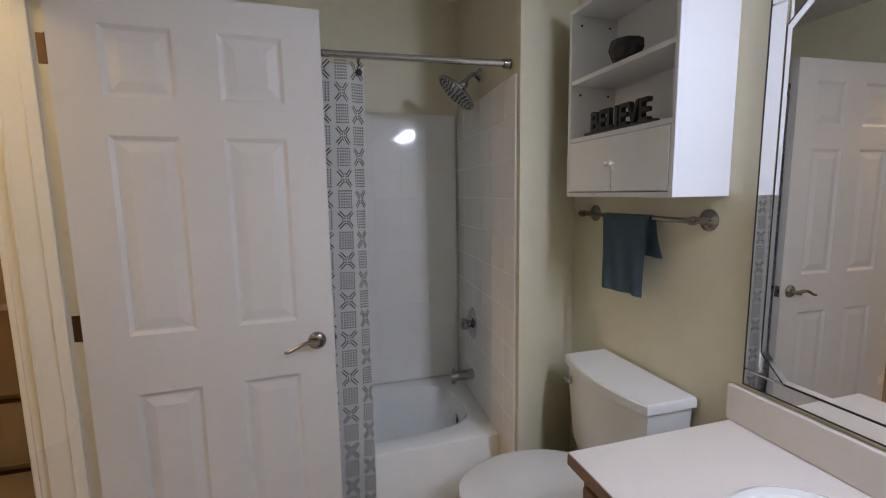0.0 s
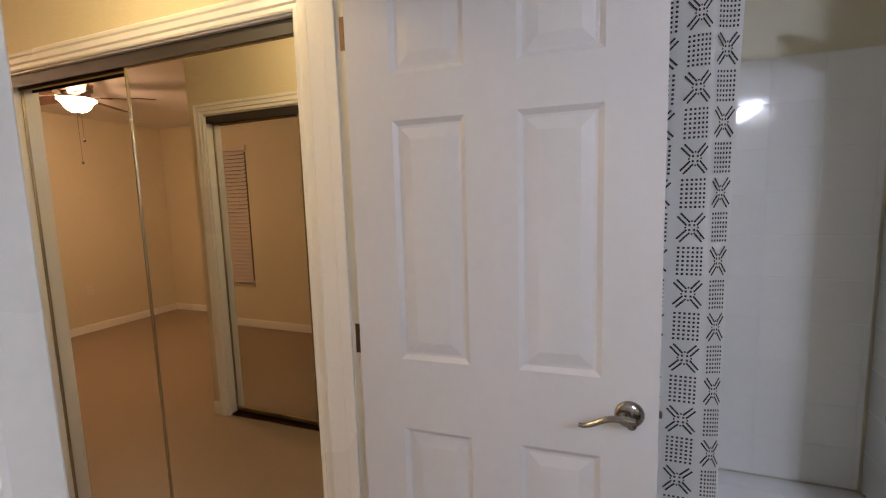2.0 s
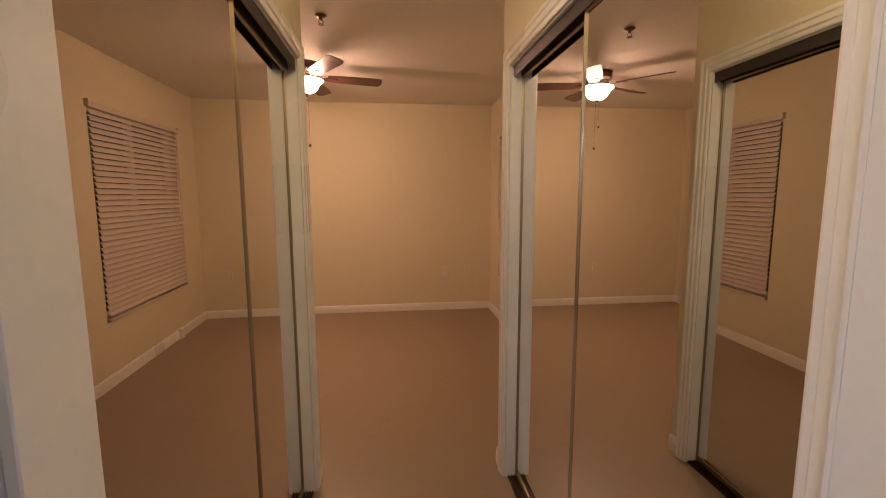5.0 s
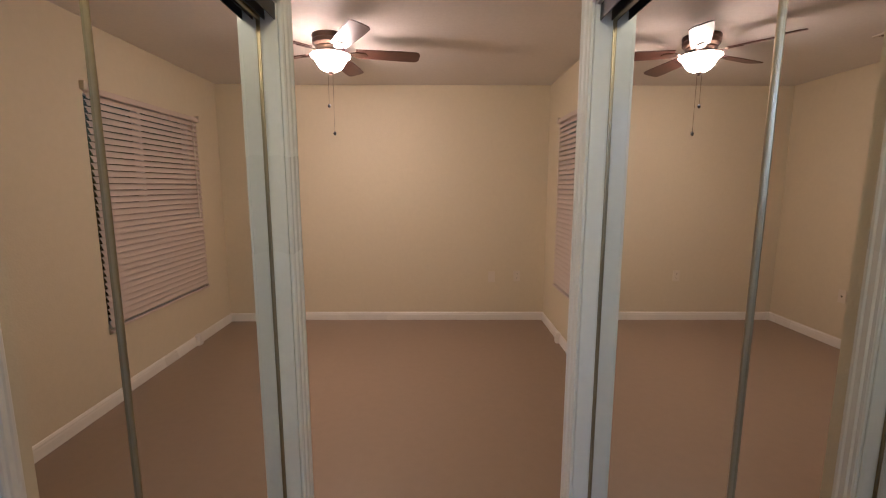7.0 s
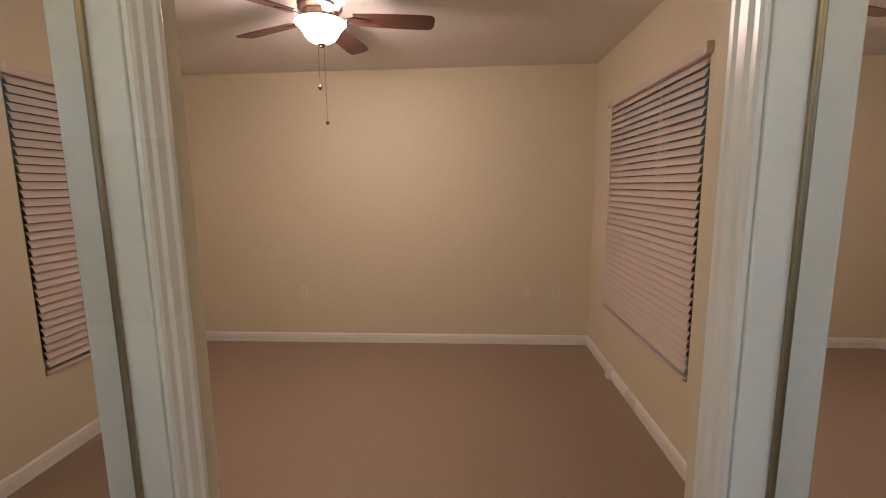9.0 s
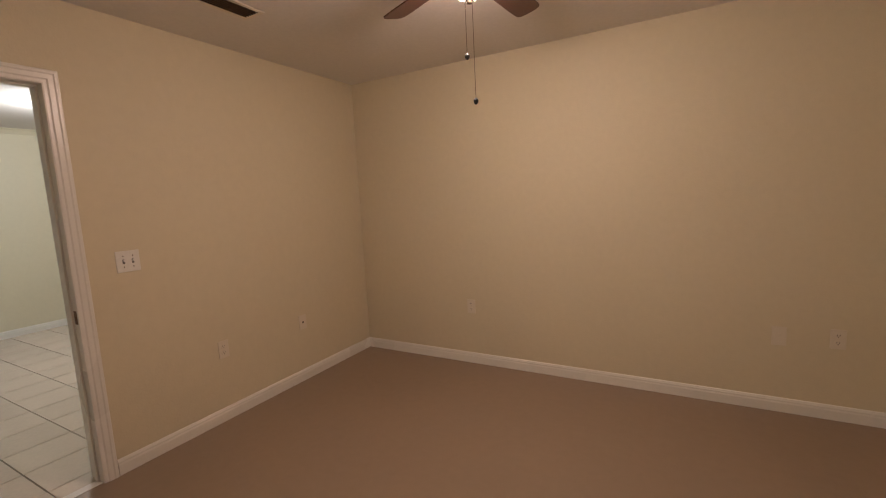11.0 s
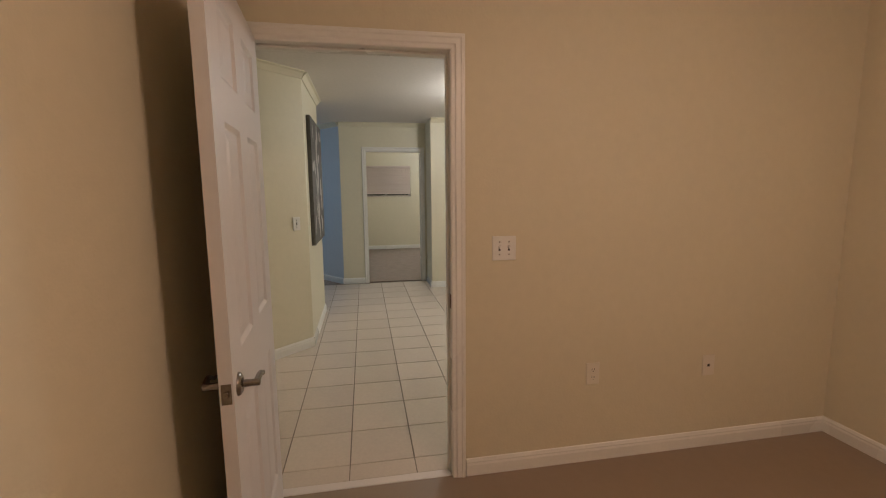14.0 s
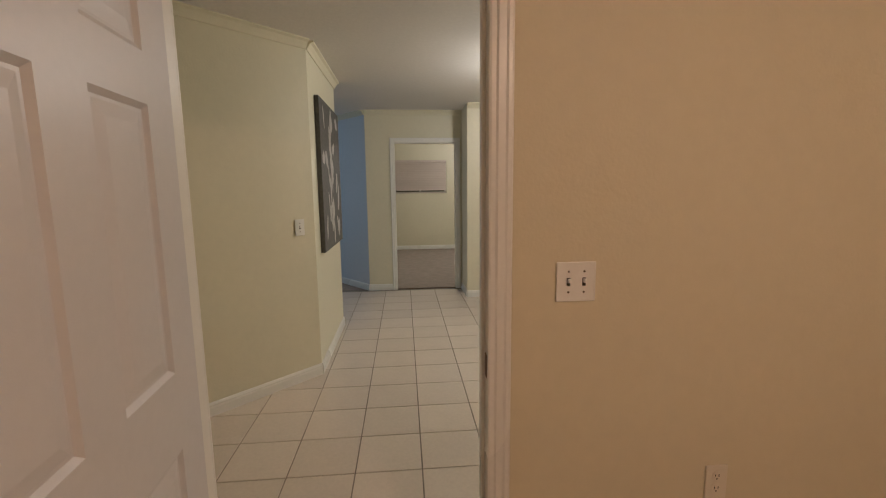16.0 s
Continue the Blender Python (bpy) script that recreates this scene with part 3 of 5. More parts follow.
def shower_curtain():
    """A hanging cloth with soft folds; u runs along the cloth, v down."""
    root = thing("shower_curtain", Matrix(), "white cotton shower curtain printed with black dots and crosses", "curtain")
    top, bottom, run = 1.888, 0.10, 0.80

    def spot(u, v, lift=0.0):
        drop = v / (top - bottom)
        flat = 0.012 * math.sin(u * 22 + 0.6) + 0.006 * math.sin(u * 41 + 3 * drop)
        edge = max(0.0, 0.085 - u)
        y = 0.497 + 0.018 * drop + 0.12 * edge ** 2 / 0.085 + u * 0.80 + 0.006 * math.sin(u * 30 + drop * 4)
        low = min(1.0, drop / 0.84)
        x = (2.456 + u * 0.09 + edge * 0.35) * (1 - low) + 2.4705 * low + flat * (0.55 - 0.35 * low) + 0.004 * math.sin(drop * 5 + u * 3) * (1 - low)
        return Vector((x - lift, y, top - v))
    nu, nv = 90, 60
    bm = bmesh.new()
    grid = [[bm.verts.new(spot(run * a / nu, (top - bottom) * b / nv)) for a in range(nu + 1)] for b in range(nv + 1)]
    for b in range(nv):
        for a in range(nu):
            bm.faces.new((grid[b][a], grid[b][a + 1], grid[b + 1][a + 1], grid[b + 1][a]))
    bmesh.ops.solidify(bm, geom=bm.faces[:], thickness=0.0016)
    part("cloth", bm, M_CURTAIN, root, "", True)
    bm = bmesh.new()

    def mark(u, v, du, dv, turn=0.0):
        c, s = math.cos(turn), math.sin(turn)
        pts = []
        for a, b in ((-du, -dv), (du, -dv), (du, dv), (-du, dv)):
            p, q = u + a * c - b * s, v + a * s + b * c
            along, down = spot(p + 0.004, q) - spot(p - 0.004, q), spot(p, q + 0.004) - spot(p, q - 0.004)
            n = along.cross(down).normalized()
            pts.append(bm.verts.new(spot(p, q) + n * (0.0026 if n.x < 0 else -0.0026)))
        bm.faces.new(pts)
    cell_u, cell_v = 0.084, 0.0775
    for col in range(9):
        for row in range(24):
            cu, cv = 0.042 + col * cell_u, 0.02 + row * cell_v
            if cv > top - bottom - 0.05:
                continue
            if (row + col) % 2:
                for a in range(6):
                    for b in range(7):
                        mark(cu + (a - 2.5) * 0.0108, cv + (b - 3) * 0.0102, 0.0027, 0.0025)
            else:
                for k in range(4):
                    t = radians(45 + 90 * k)
                    for off in (-0.005, 0.005):
                        mark(cu + 0.027 * math.cos(t) - off * math.sin(t), cv + 0.027 * math.sin(t) + off * math.cos(t), 0.015, 0.0021, t)
                    mark(cu + 0.008 * math.cos(t), cv + 0.008 * math.sin(t), 0.0025, 0.0025)
                for k in range(4):
                    t = radians(90 * k)
                    mark(cu + 0.015 * math.cos(t), cv + 0.015 * math.sin(t), 0.002, 0.002)
    part("printed_pattern", bm, M_INK, root, "black hand-printed dots and crosses")
    for u in (0.028, 0.25, 0.5, 0.72):
        bm = bmesh.new()
        p = spot(u, 0.022)
        pts = [(p.x - 0.004 + 0.012 * math.cos(a), p.y + 0.004 * math.sin(2 * a), p.z + 0.032 + 0.036 * math.sin(a)) for a in [2 * math.pi * k / 20 for k in range(21)]]
        sweep(bm, pts, 0.0022, 6)
        lathe(bm, [(0.004, 0.003), (0.012, 0.002), (0.013, 0.0), (0.012, -0.004)], Matrix.Translation(p + Vector((-0.003, 0, 0))) @ Matrix.Rotation(radians(-90), 4, "Y"), 14)
        part("curtain_hook", bm, M_BLACK, root, "black metal curtain hook in an eyelet", True)


def curtain_rod():
    root = thing("curtain_rod", pose(0, 0, 0), "chrome tension curtain rod between tub walls", "curtain rod")
    bm = bmesh.new()
    rod(bm, (2.352, PLY + 0.008, 1.894), (2.463, 0.713, 1.918), 0.0125, 20)
    rod(bm, (2.460, 0.69, 1.917), (2.575, BY1 - 0.01, 1.943), 0.0145, 20)
    part("tube", bm, M_CHROME, root, "", True)
    for x, y0, y1, z in ((2.352, PLY + 0.002, PLY + 0.031, 1.894), (2.577, BY1 - 0.03, BY1, 1.943)):
        bm = bmesh.new()
        rod(bm, (x, y0, z), (x, y1, z), 0.019, 20, 0.017)
        part("end_cap", bm, M_NICKEL, root, "grey ribbed end cap", True)


def ring_outline(cx, cy, hx, hy, power, seg=48):
    pts = []
    for k in range(seg):
        a = 2 * math.pi * k / seg
        c, s = math.cos(a), math.sin(a)
        pts.append((cx + hx * math.copysign(abs(c) ** (2 / power), c), cy + hy * math.copysign(abs(s) ** (2 / power), s)))
    return pts


def skin(bm, loops, close_first=False, close_last=True):
    """Joins loops of equally many points into a skin."""
    rings = [[bm.verts.new(p) for p in loop] for loop in loops]
    n = len(rings[0])
    for a, b in zip(rings, rings[1:]):
        for k in range(n):
            bm.faces.new((a[k], a[(k + 1) % n], b[(k + 1) % n], b[k]))
    if close_first:
        bm.faces.new(rings[0][::-1])
    if close_last:
        bm.faces.new(rings[-1])


def bathtub():
    root = thing("bathtub", Matrix(), "white enamelled alcove bathtub with a rounded rim", "bathtub")
    x0, x1, y0, y1, rim = 2.478, BX1 - 0.002, PLE + 0.012, BY1 - 0.002, 0.350
    cx, cy = (x0 + x1) / 2 + 0.012, (y0 + y1) / 2
    hx, hy = (x1 - x0) / 2, (y1 - y0) / 2
    bm = bmesh.new()
    mid = (x0 + x1) / 2
    loops = [[(x, y, 0.0) for x, y in ring_outline(mid, cy, hx, hy, 40)],
             [(x, y, rim - 0.016) for x, y in ring_outline(mid, cy, hx, hy, 40)],
             [(x, y, rim - 0.004) for x, y in ring_outline(mid, cy, hx - 0.003, hy - 0.003, 40)],
             [(x, y, rim) for x, y in ring_outline(mid, cy, hx - 0.014, hy - 0.014, 36)],
             [(x, y, rim) for x, y in ring_outline(cx, cy, hx - 0.085, hy - 0.085, 5)],
             [(x, y, rim - 0.006) for x, y in ring_outline(cx, cy, hx - 0.097, hy - 0.10, 4.6)],
             [(x, y, rim - 0.04) for x, y in ring_outline(cx, cy, hx - 0.108, hy - 0.115, 4.4)],
             [(x, y, 0.16) for x, y in ring_outline(cx, cy, hx - 0.135, hy - 0.17, 4)],
             [(x, y, 0.085) for x, y in ring_outline(cx, cy, hx - 0.16, hy - 0.22, 3.6)],
             [(x, y, 0.065) for x, y in ring_outline(cx, cy, hx - 0.21, hy - 0.30, 3)]]
    skin(bm, loops)
    part("tub_shell", bm, M_TUB, root, "", True)
    bm = bmesh.new()
    lathe(bm, [(0.036, 0.0), (0.036, 0.004), (0.028, 0.010), (0.0, 0.011)], Matrix.Translation((2.80, PLE + 0.145, 0.255)) @ Matrix.Rotation(radians(-82), 4, "X"), 24)
    part("overflow_plate", bm, M_CHROME, root, "round chrome overflow plate", True)
    bm = bmesh.new()
    lathe(bm, [(0.03, 0.0), (0.03, 0.003), (0.0, 0.004)], pose(2.81, 0.22, 0.066), 20)
    part("drain", bm, M_CHROME, root, "round chrome drain", True)


def shower_head():
    root = thing("rain_shower", Matrix(), "round chrome rain shower head on a bent arm", "shower head")
    base = Vector((2.732, end_wall(2.732) + 0.008, 1.95))
    bm = bmesh.new()
    lathe(bm, [(0.031, 0.0), (0.030, 0.004), (0.018, 0.014), (0.012, 0.02)], Matrix.Translation(base) @ Matrix.Rotation(radians(-90), 4, "X"), 24)
    part("wall_flange", bm, M_CHROME, root, "", True)
    path = [base + Vector((0, d, z)) for d, z in ((0, 0), (0.02, 0.003), (0.035, 0.001), (0.05, -0.008), (0.062, -0.022), (0.07, -0.036))]
    bm = bmesh.new()
    sweep(bm, path, 0.0105, 14)
    part("arm", bm, M_CHROME, root, "", True)
    tip = path[-1]
    axis = Vector((0.075, 0.67, -0.73)).normalized()
    m = Matrix.Translation(tip) @ axis.to_track_quat("Z", "Y").to_matrix().to_4x4()
    bm = bmesh.new()
    lathe(bm, [(0.013, -0.012), (0.019, 0.0), (0.021, 0.018), (0.017, 0.026), (0.024, 0.034), (0.055, 0.045), (0.096, 0.052), (0.103, 0.058), (0.103, 0.064), (0.099, 0.067), (0.0, 0.067)], m, 40)
    head = part("head", bm, M_CHROME, root, "", True)
    bm = bmesh.new()
    for r, n in ((0.018, 6), (0.036, 10), (0.054, 16), (0.072, 22), (0.088, 26)):
        for k in range(n):
            a = 2 * math.pi * k / n
            lathe(bm, [(0.0038, 0.066), (0.003, 0.070), (0.0, 0.0705)], m @ Matrix.Translation((r * math.cos(a), r * math.sin(a), 0)), 6)
    part("nozzles", bm, M_BLACK, head, "rows of small dark rubber nozzles")


def tub_taps():
    root = thing("shower_valve", Matrix(), "chrome single-knob shower valve on an oval plate", "valve")
    c = Vector((2.862, end_wall(2.862) + 0.008, 0.745))
    bm = bmesh.new()
    lathe(bm, [(0.075, 0.0), (0.074, 0.005), (0.06, 0.011), (0.035, 0.014), (0.0, 0.015)], Matrix.Translation(c) @ Matrix.Rotation(radians(-90), 4, "X"), 36, (0.82, 1.12))
    part("plate", bm, M_CHROME, root, "", True)
    bm = bmesh.new()
    lathe(bm, [(0.017, 0.012), (0.016, 0.03), (0.027, 0.034), (0.031, 0.045), (0.030, 0.062), (0.022, 0.07), (0.0, 0.071)], Matrix.Translation(c) @ Matrix.Rotation(radians(-90), 4, "X"), 9)
    part("knob", bm, M_CHROME, root, "faceted chrome knob", True)
    root = thing("tub_spout", Matrix(), "chrome tub spout with a diverter pin", "spout")
    c = Vector((2.868, end_wall(2.868) + 0.006, 0.468))
    bm = bmesh.new()
    sweep(bm, [c, c + Vector((0, 0.03, 0)), c + Vector((0, 0.08, -0.001)), c + Vector((0, 0.115, -0.004)), c + Vector((0, 0.13, -0.008))], [0.028, 0.027, 0.025, 0.024, 0.017], 18)
    rod(bm, c + Vector((0, 0.112, -0.008)), c + Vector((0, 0.112, -0.038)), 0.016, 16)
    part("body", bm, M_CHROME, root, "", True)
    bm = bmesh.new()
    rod(bm, c + Vector((0, 0.112, 0.02)), c + Vector((0, 0.112, 0.04)), 0.0045, 10)
    part("diverter_pin", bm, M_CHROME, root, "", True)


def toilet():
    root = thing("toilet", pose(2.069, -0.431, 0) @ Matrix.Diagonal((0.978, 1.0, 1.02, 1.0)), "white porcelain toilet with its lid closed", "toilet")
    # local: y ahead of the wall
    bm = bmesh.new()

    def tank(hw, y0, y1, bulge, z, n=14):
        pts = [(-hw, y0, z), (hw, y0, z)]
        for k in range(n + 1):
            s = 1 - 2 * k / n
            pts.append((hw * s, y1 + bulge * (1 - s * s), z))
        return pts
    skin(bm, [tank(0.185, 0.02, 0.15, 0.02, 0.36), tank(0.20, 0.012, 0.165, 0.026, 0.42), tank(0.222, 0.005, 0.172, 0.03, 0.60), tank(0.227, 0.004, 0.174, 0.03, 0.706)], True, True)
    part("tank", bm, M_PORC, root, "", True)
    bm = bmesh.new()
    skin(bm, [tank(0.229, 0.0, 0.176, 0.036, 0.706), tank(0.238, -0.004, 0.186, 0.038, 0.712), tank(0.238, -0.004, 0.186, 0.038, 0.738), tank(0.234, 0.0, 0.182, 0.037, 0.745)], True, True)
    part("tank_lid", bm, M_PORC, root, "white porcelain tank lid with a bowed front", True)
    bm = bmesh.new()
    rod(bm, (0.197, 0.175, 0.655), (0.197, 0.198, 0.655), 0.013, 16)
    rounded(bm, 0.165, 0.215, 0.197, 0.206, 0.646, 0.664, 0.004, 2)
    part("flush_lever", bm, M_CHROME, root, "chrome flush lever", True)

    def oval(hw, y0, y1, z, n=40):
        pts = []
        for k in range(n):
            a = 2 * math.pi * k / n
            c, s = math.cos(a), math.sin(a)
            w = hw * (1.0 if s > 0 else 1.0) * math.copysign(abs(c) ** (0.85 if s < 0 else 1.0), c)
            pts.append((w, (y0 + y1) / 2 + (y1 - y0) / 2 * s, z))
        return pts
    bm = bmesh.new()
    skin(bm, [oval(0.12, 0.10, 0.55, 0.0), oval(0.115, 0.11, 0.53, 0.05), oval(0.10, 0.16, 0.50, 0.16), oval(0.13, 0.16, 0.60, 0.27), oval(0.172, 0.17, 0.69, 0.35), oval(0.178, 0.17, 0.70, 0.372)], True, True)
    rounded(bm, -0.11, 0.11, 0.06, 0.24, 0.27, 0.372, 0.02, 3)
    part("bowl", bm, M_PORC, root, "", True)
    bm = bmesh.new()
    skin(bm, [oval(0.178, 0.20, 0.71, 0.372), oval(0.184, 0.195, 0.718, 0.377), oval(0.184, 0.195, 0.718, 0.386)], True, True)
    part("seat", bm, M_PORC, root, "", True)
    bm = bmesh.new()
    skin(bm, [oval(0.18, 0.20, 0.714, 0.388), oval(0.186, 0.194, 0.72, 0.392), oval(0.184, 0.196, 0.718, 0.402), oval(0.165, 0.215, 0.70, 0.409)], True, True)
    part("seat_lid", bm, M_PORC, root, "white closed toilet lid", True)


def vanity():
    back, spot = -0.483, pose(-0.03, 0.04, 0.022)
    root = thing("vanity_cabinet", spot, "dark oak vanity cabinet under a cream worktop", "cabinet")
    bm = bmesh.new()
    rounded(bm, 0.22, 1.725, back + 0.002, 0.035, 0.09, 0.690, 0.003, 1)
    box(bm, 0.24, 1.705, back + 0.002, -0.03, -0.022, 0.09)
    part("body", bm, M_OAK, root)
    for n in range(4):
        x = 0.25 + n * 0.367
        bm = bmesh.new()
        rounded(bm, x, x + 0.35, 0.035, 0.054, 0.12, 0.66, 0.004, 2)
        d = part("door", bm, M_OAK, root)
        bm = bmesh.new()
        lathe(bm, [(0.006, 0.0), (0.006, 0.012), (0.015, 0.018), (0.012, 0.026), (0.0, 0.028)], Matrix.Translation((x + (0.31 if n % 2 == 0 else 0.04), 0.054, 0.58)) @ Matrix.Rotation(radians(-90), 4, "X"), 16)
        part("knob", bm, M_NICKEL, d, "", True)
    top = thing("vanity_worktop", spot, "cream laminate vanity worktop with a dark front edge line", "worktop")
    sx, sy, hx, hy = 1.235, -0.215, 0.252, 0.185
    bm = bmesh.new()
    # top sheet with a sink hole
    hole = ring_outline(sx, sy, hx, hy, 2.2, 48)
    outer = []
    for px, py in hole:
        dx, dy = px - sx, py - sy
        k = min((1.745 - sx) / dx if dx > 1e-6 else 9e9, (0.21 - sx) / dx if dx < -1e-6 else 9e9, (0.068 - sy) / dy if dy > 1e-6 else 9e9, (back + 0.002 - sy) / dy if dy < -1e-6 else 9e9)
        outer.append((sx + dx * k, sy + dy * k))
    for cxy in ((1.745, 0.068), (1.745, back + 0.002), (0.21, back + 0.002), (0.21, 0.068)):
        k = min(range(48), key=lambda n: (outer[n][0] - cxy[0]) ** 2 + (outer[n][1] - cxy[1]) ** 2)
        outer[k] = cxy
    skin(bm, [[(*p, 0.692) for p in hole], [(*p, 0.692) for p in outer], [(*p, 0.728) for p in outer], [(*p, 0.728) for p in hole], [(*p, 0.692) for p in hole]], False, False)
    part("slab", bm, M_LAMINATE, top)
    bm = bmesh.new()
    rounded(bm, 0.21, 1.746, 0.0685, 0.0705, 0.694, 0.7255, 0.0008, 1)
    part("edge_band", bm, M_OAK, top, "dark brown edge band")
    bm = bmesh.new()
    rounded(bm, 0.21, 1.757, back + 0.001, back + 0.020, 0.729, 0.834, 0.002, 1)
    part("backsplash", bm, M_LAMINATE, top, "cream laminate backsplash")
    basin = thing("sink_basin", spot, "white oval drop-in sink basin in the worktop", "sink")
    bm = bmesh.new()

    def loop(grow, z):
        return [(x, y, z) for x, y in ring_outline(sx, sy, hx + grow, hy + grow, 2.2, 48)]
    skin(bm, [loop(0.012, 0.729), loop(0.010, 0.738), loop(0.0, 0.742), loop(-0.016, 0.738), loop(-0.03, 0.715), loop(-0.06, 0.64), loop(-0.12, 0.60), loop(-0.165, 0.594)], False, True)
    part("bowl", bm, M_PORC, basin, "", True)
    tap = thing("faucet", spot, "chrome bathroom faucet behind the basin", "faucet")
    bm = bmesh.new()
    rounded(bm, sx - 0.08, sx + 0.08, -0.452, -0.405, 0.7285, 0.745, 0.006, 2)
    sweep(bm, [(sx, -0.43, 0.74), (sx, -0.428, 0.79), (sx, -0.40, 0.82), (sx, -0.35, 0.822), (sx, -0.315, 0.80)], [0.016, 0.014, 0.012, 0.011, 0.011], 14)
    part("spout", bm, M_CHROME, tap, "", True)
    for s in (-1, 1):
        bm = bmesh.new()
        lathe(bm, [(0.02, 0.0), (0.016, 0.02), (0.013, 0.028), (0.0, 0.03)], pose(sx + s * 0.065, -0.43, 0.744), 16)
        rounded(bm, sx + s * 0.065 - 0.006, sx + s * 0.065 + 0.006, -0.435, -0.375, 0.770, 0.778, 0.003, 2)
        part("tap_handle", bm, M_CHROME, tap, "", True)


def wall_mirror():
    root = thing("wall_mirror", Matrix(), "large vanity mirror with clipped corners above the worktop", "mirror")
    y = BY0 + 0.001
    x0, x1, z0, z1 = 0.20, 1.690, 0.870, 1.925
    w, cut = 0.048, 0.062
    bm = bmesh.new()
    box(bm, x0, x1, y, y + 0.004, z0, z1)
    part("backing_mirror", bm, M_MIRROR, root)
    bm = bmesh.new()

    def octagon(inset, yy):
        a0, a1, b0, b1 = x0 + inset, x1 - inset, z0 + inset, z1 - inset
        return [(a0 + cut, yy, b0), (a1 - cut, yy, b0), (a1, yy, b0 + cut), (a1, yy, b1 - cut), (a1 - cut, yy, b1), (a0 + cut, yy, b1), (a0, yy, b1 - cut), (a0, yy, b0 + cut)]
    skin(bm, [octagon(w - 0.004, y + 0.005), octagon(w, y + 0.010), octagon(w + 0.012, y + 0.012)], False, True)
    part("centre_mirror", bm, M_MIRROR, root, "centre pane with clipped corners")
    for nm, a0, a1, b0, b1 in (("side_strip", x1 - w + 0.003, x1, z0 + w, z1 - w), ("side_strip", x0, x0 + w - 0.003, z0 + w, z1 - w), ("cross_strip", x0, x1, z0, z0 + w - 0.003), ("cross_strip", x0, x1, z1 - w + 0.003, z1)):
        bm = bmesh.new()
        rounded(bm, a0, a1, y + 0.004, y + 0.009, b0, b1, 0.0035, 1)
        part(nm, bm, M_MIRROR, root, "narrow bevelled mirror strip")
    bm = bmesh.new()
    for inset, r in ((w - 0.002, 0.0018), (0.0, 0.003)):
        pts = octagon(inset, y + 0.009) if inset else [(x0, y + 0.006, z0), (x1, y + 0.006, z0), (x1, y + 0.006, z1), (x0, y + 0.006, z1)]
        for a, b in zip(pts, pts[1:] + pts[:1]):
            rod(bm, a, b, r, 6)
    part("edge_line", bm, M_DARK, root, "dark worn edge line")


def wall_cabinet():
    root = thing("wall_cabinet", Matrix(), "white open-shelf wall cabinet with two gloss doors", "cabinet")
    x0, x1, y0, y1, z0, z1 = 1.780, 2.310, BY0 + 0.001, -0.241, 1.398, 2.080
    t = 0.016
    for nm, b in (("side_panel", (x0, x0 + t, y0, y1, z0, z1)), ("side_panel", (x1 - t, x1, y0, y1, z0, z1)), ("top_panel", (x0 + t, x1 - t, y0, y1, z1 - t, z1)), ("bottom_panel", (x0 + t, x1 - t, y0, y1, z0, z0 + t)),
                  ("back_panel", (x0 + t, x1 - t, y0, y0 + 0.006, z0 + t, z1 - t)), ("shelf", (x0 + t, x1 - t, y0 + 0.006, y1 - 0.004, 1.812, 1.812 + t)), ("shelf", (x0 + t, x1 - t, y0 + 0.006, y1 - 0.002, 1.600, 1.600 + t))):
        bm = bmesh.new()
        rounded(bm, *b, 0.0012, 1)
        part(nm, bm, M_CABWHITE, root)
    mid = (x0 + x1) / 2
    for a, b in ((x0 + t + 0.002, mid - 0.001), (mid + 0.001, x1 - t - 0.002)):
        bm = bmesh.new()
        rounded(bm, a, b, y1 - 0.018, y1 + 0.001, z0 + t + 0.003, 1.598, 0.0012, 1)
        part("door", bm, M_WHITEGLOSS, root, "high-gloss white door")
    for x in (mid - 0.014, mid + 0.014):
        bm = bmesh.new()
        lathe(bm, [(0.005, 0.0), (0.005, 0.008), (0.008, 0.011), (0.008, 0.018), (0.005, 0.021), (0.0, 0.0215)], Matrix.Translation((x, y1 + 0.001, 1.508)) @ Matrix.Rotation(radians(-90), 4, "X"), 14)
        part("knob", bm, M_PORC, root, "small white knob", True)
    for z in (1.99, 1.74):
        for y in (y0 + 0.04, y1 - 0.04):
            bm = bmesh.new()
            rod(bm, (x1 - t - 0.004, y, z + 0.04), (x1 - t + 0.001, y, z + 0.04), 0.004, 8)
            part("screw_cap", bm, M_SLOT, root)


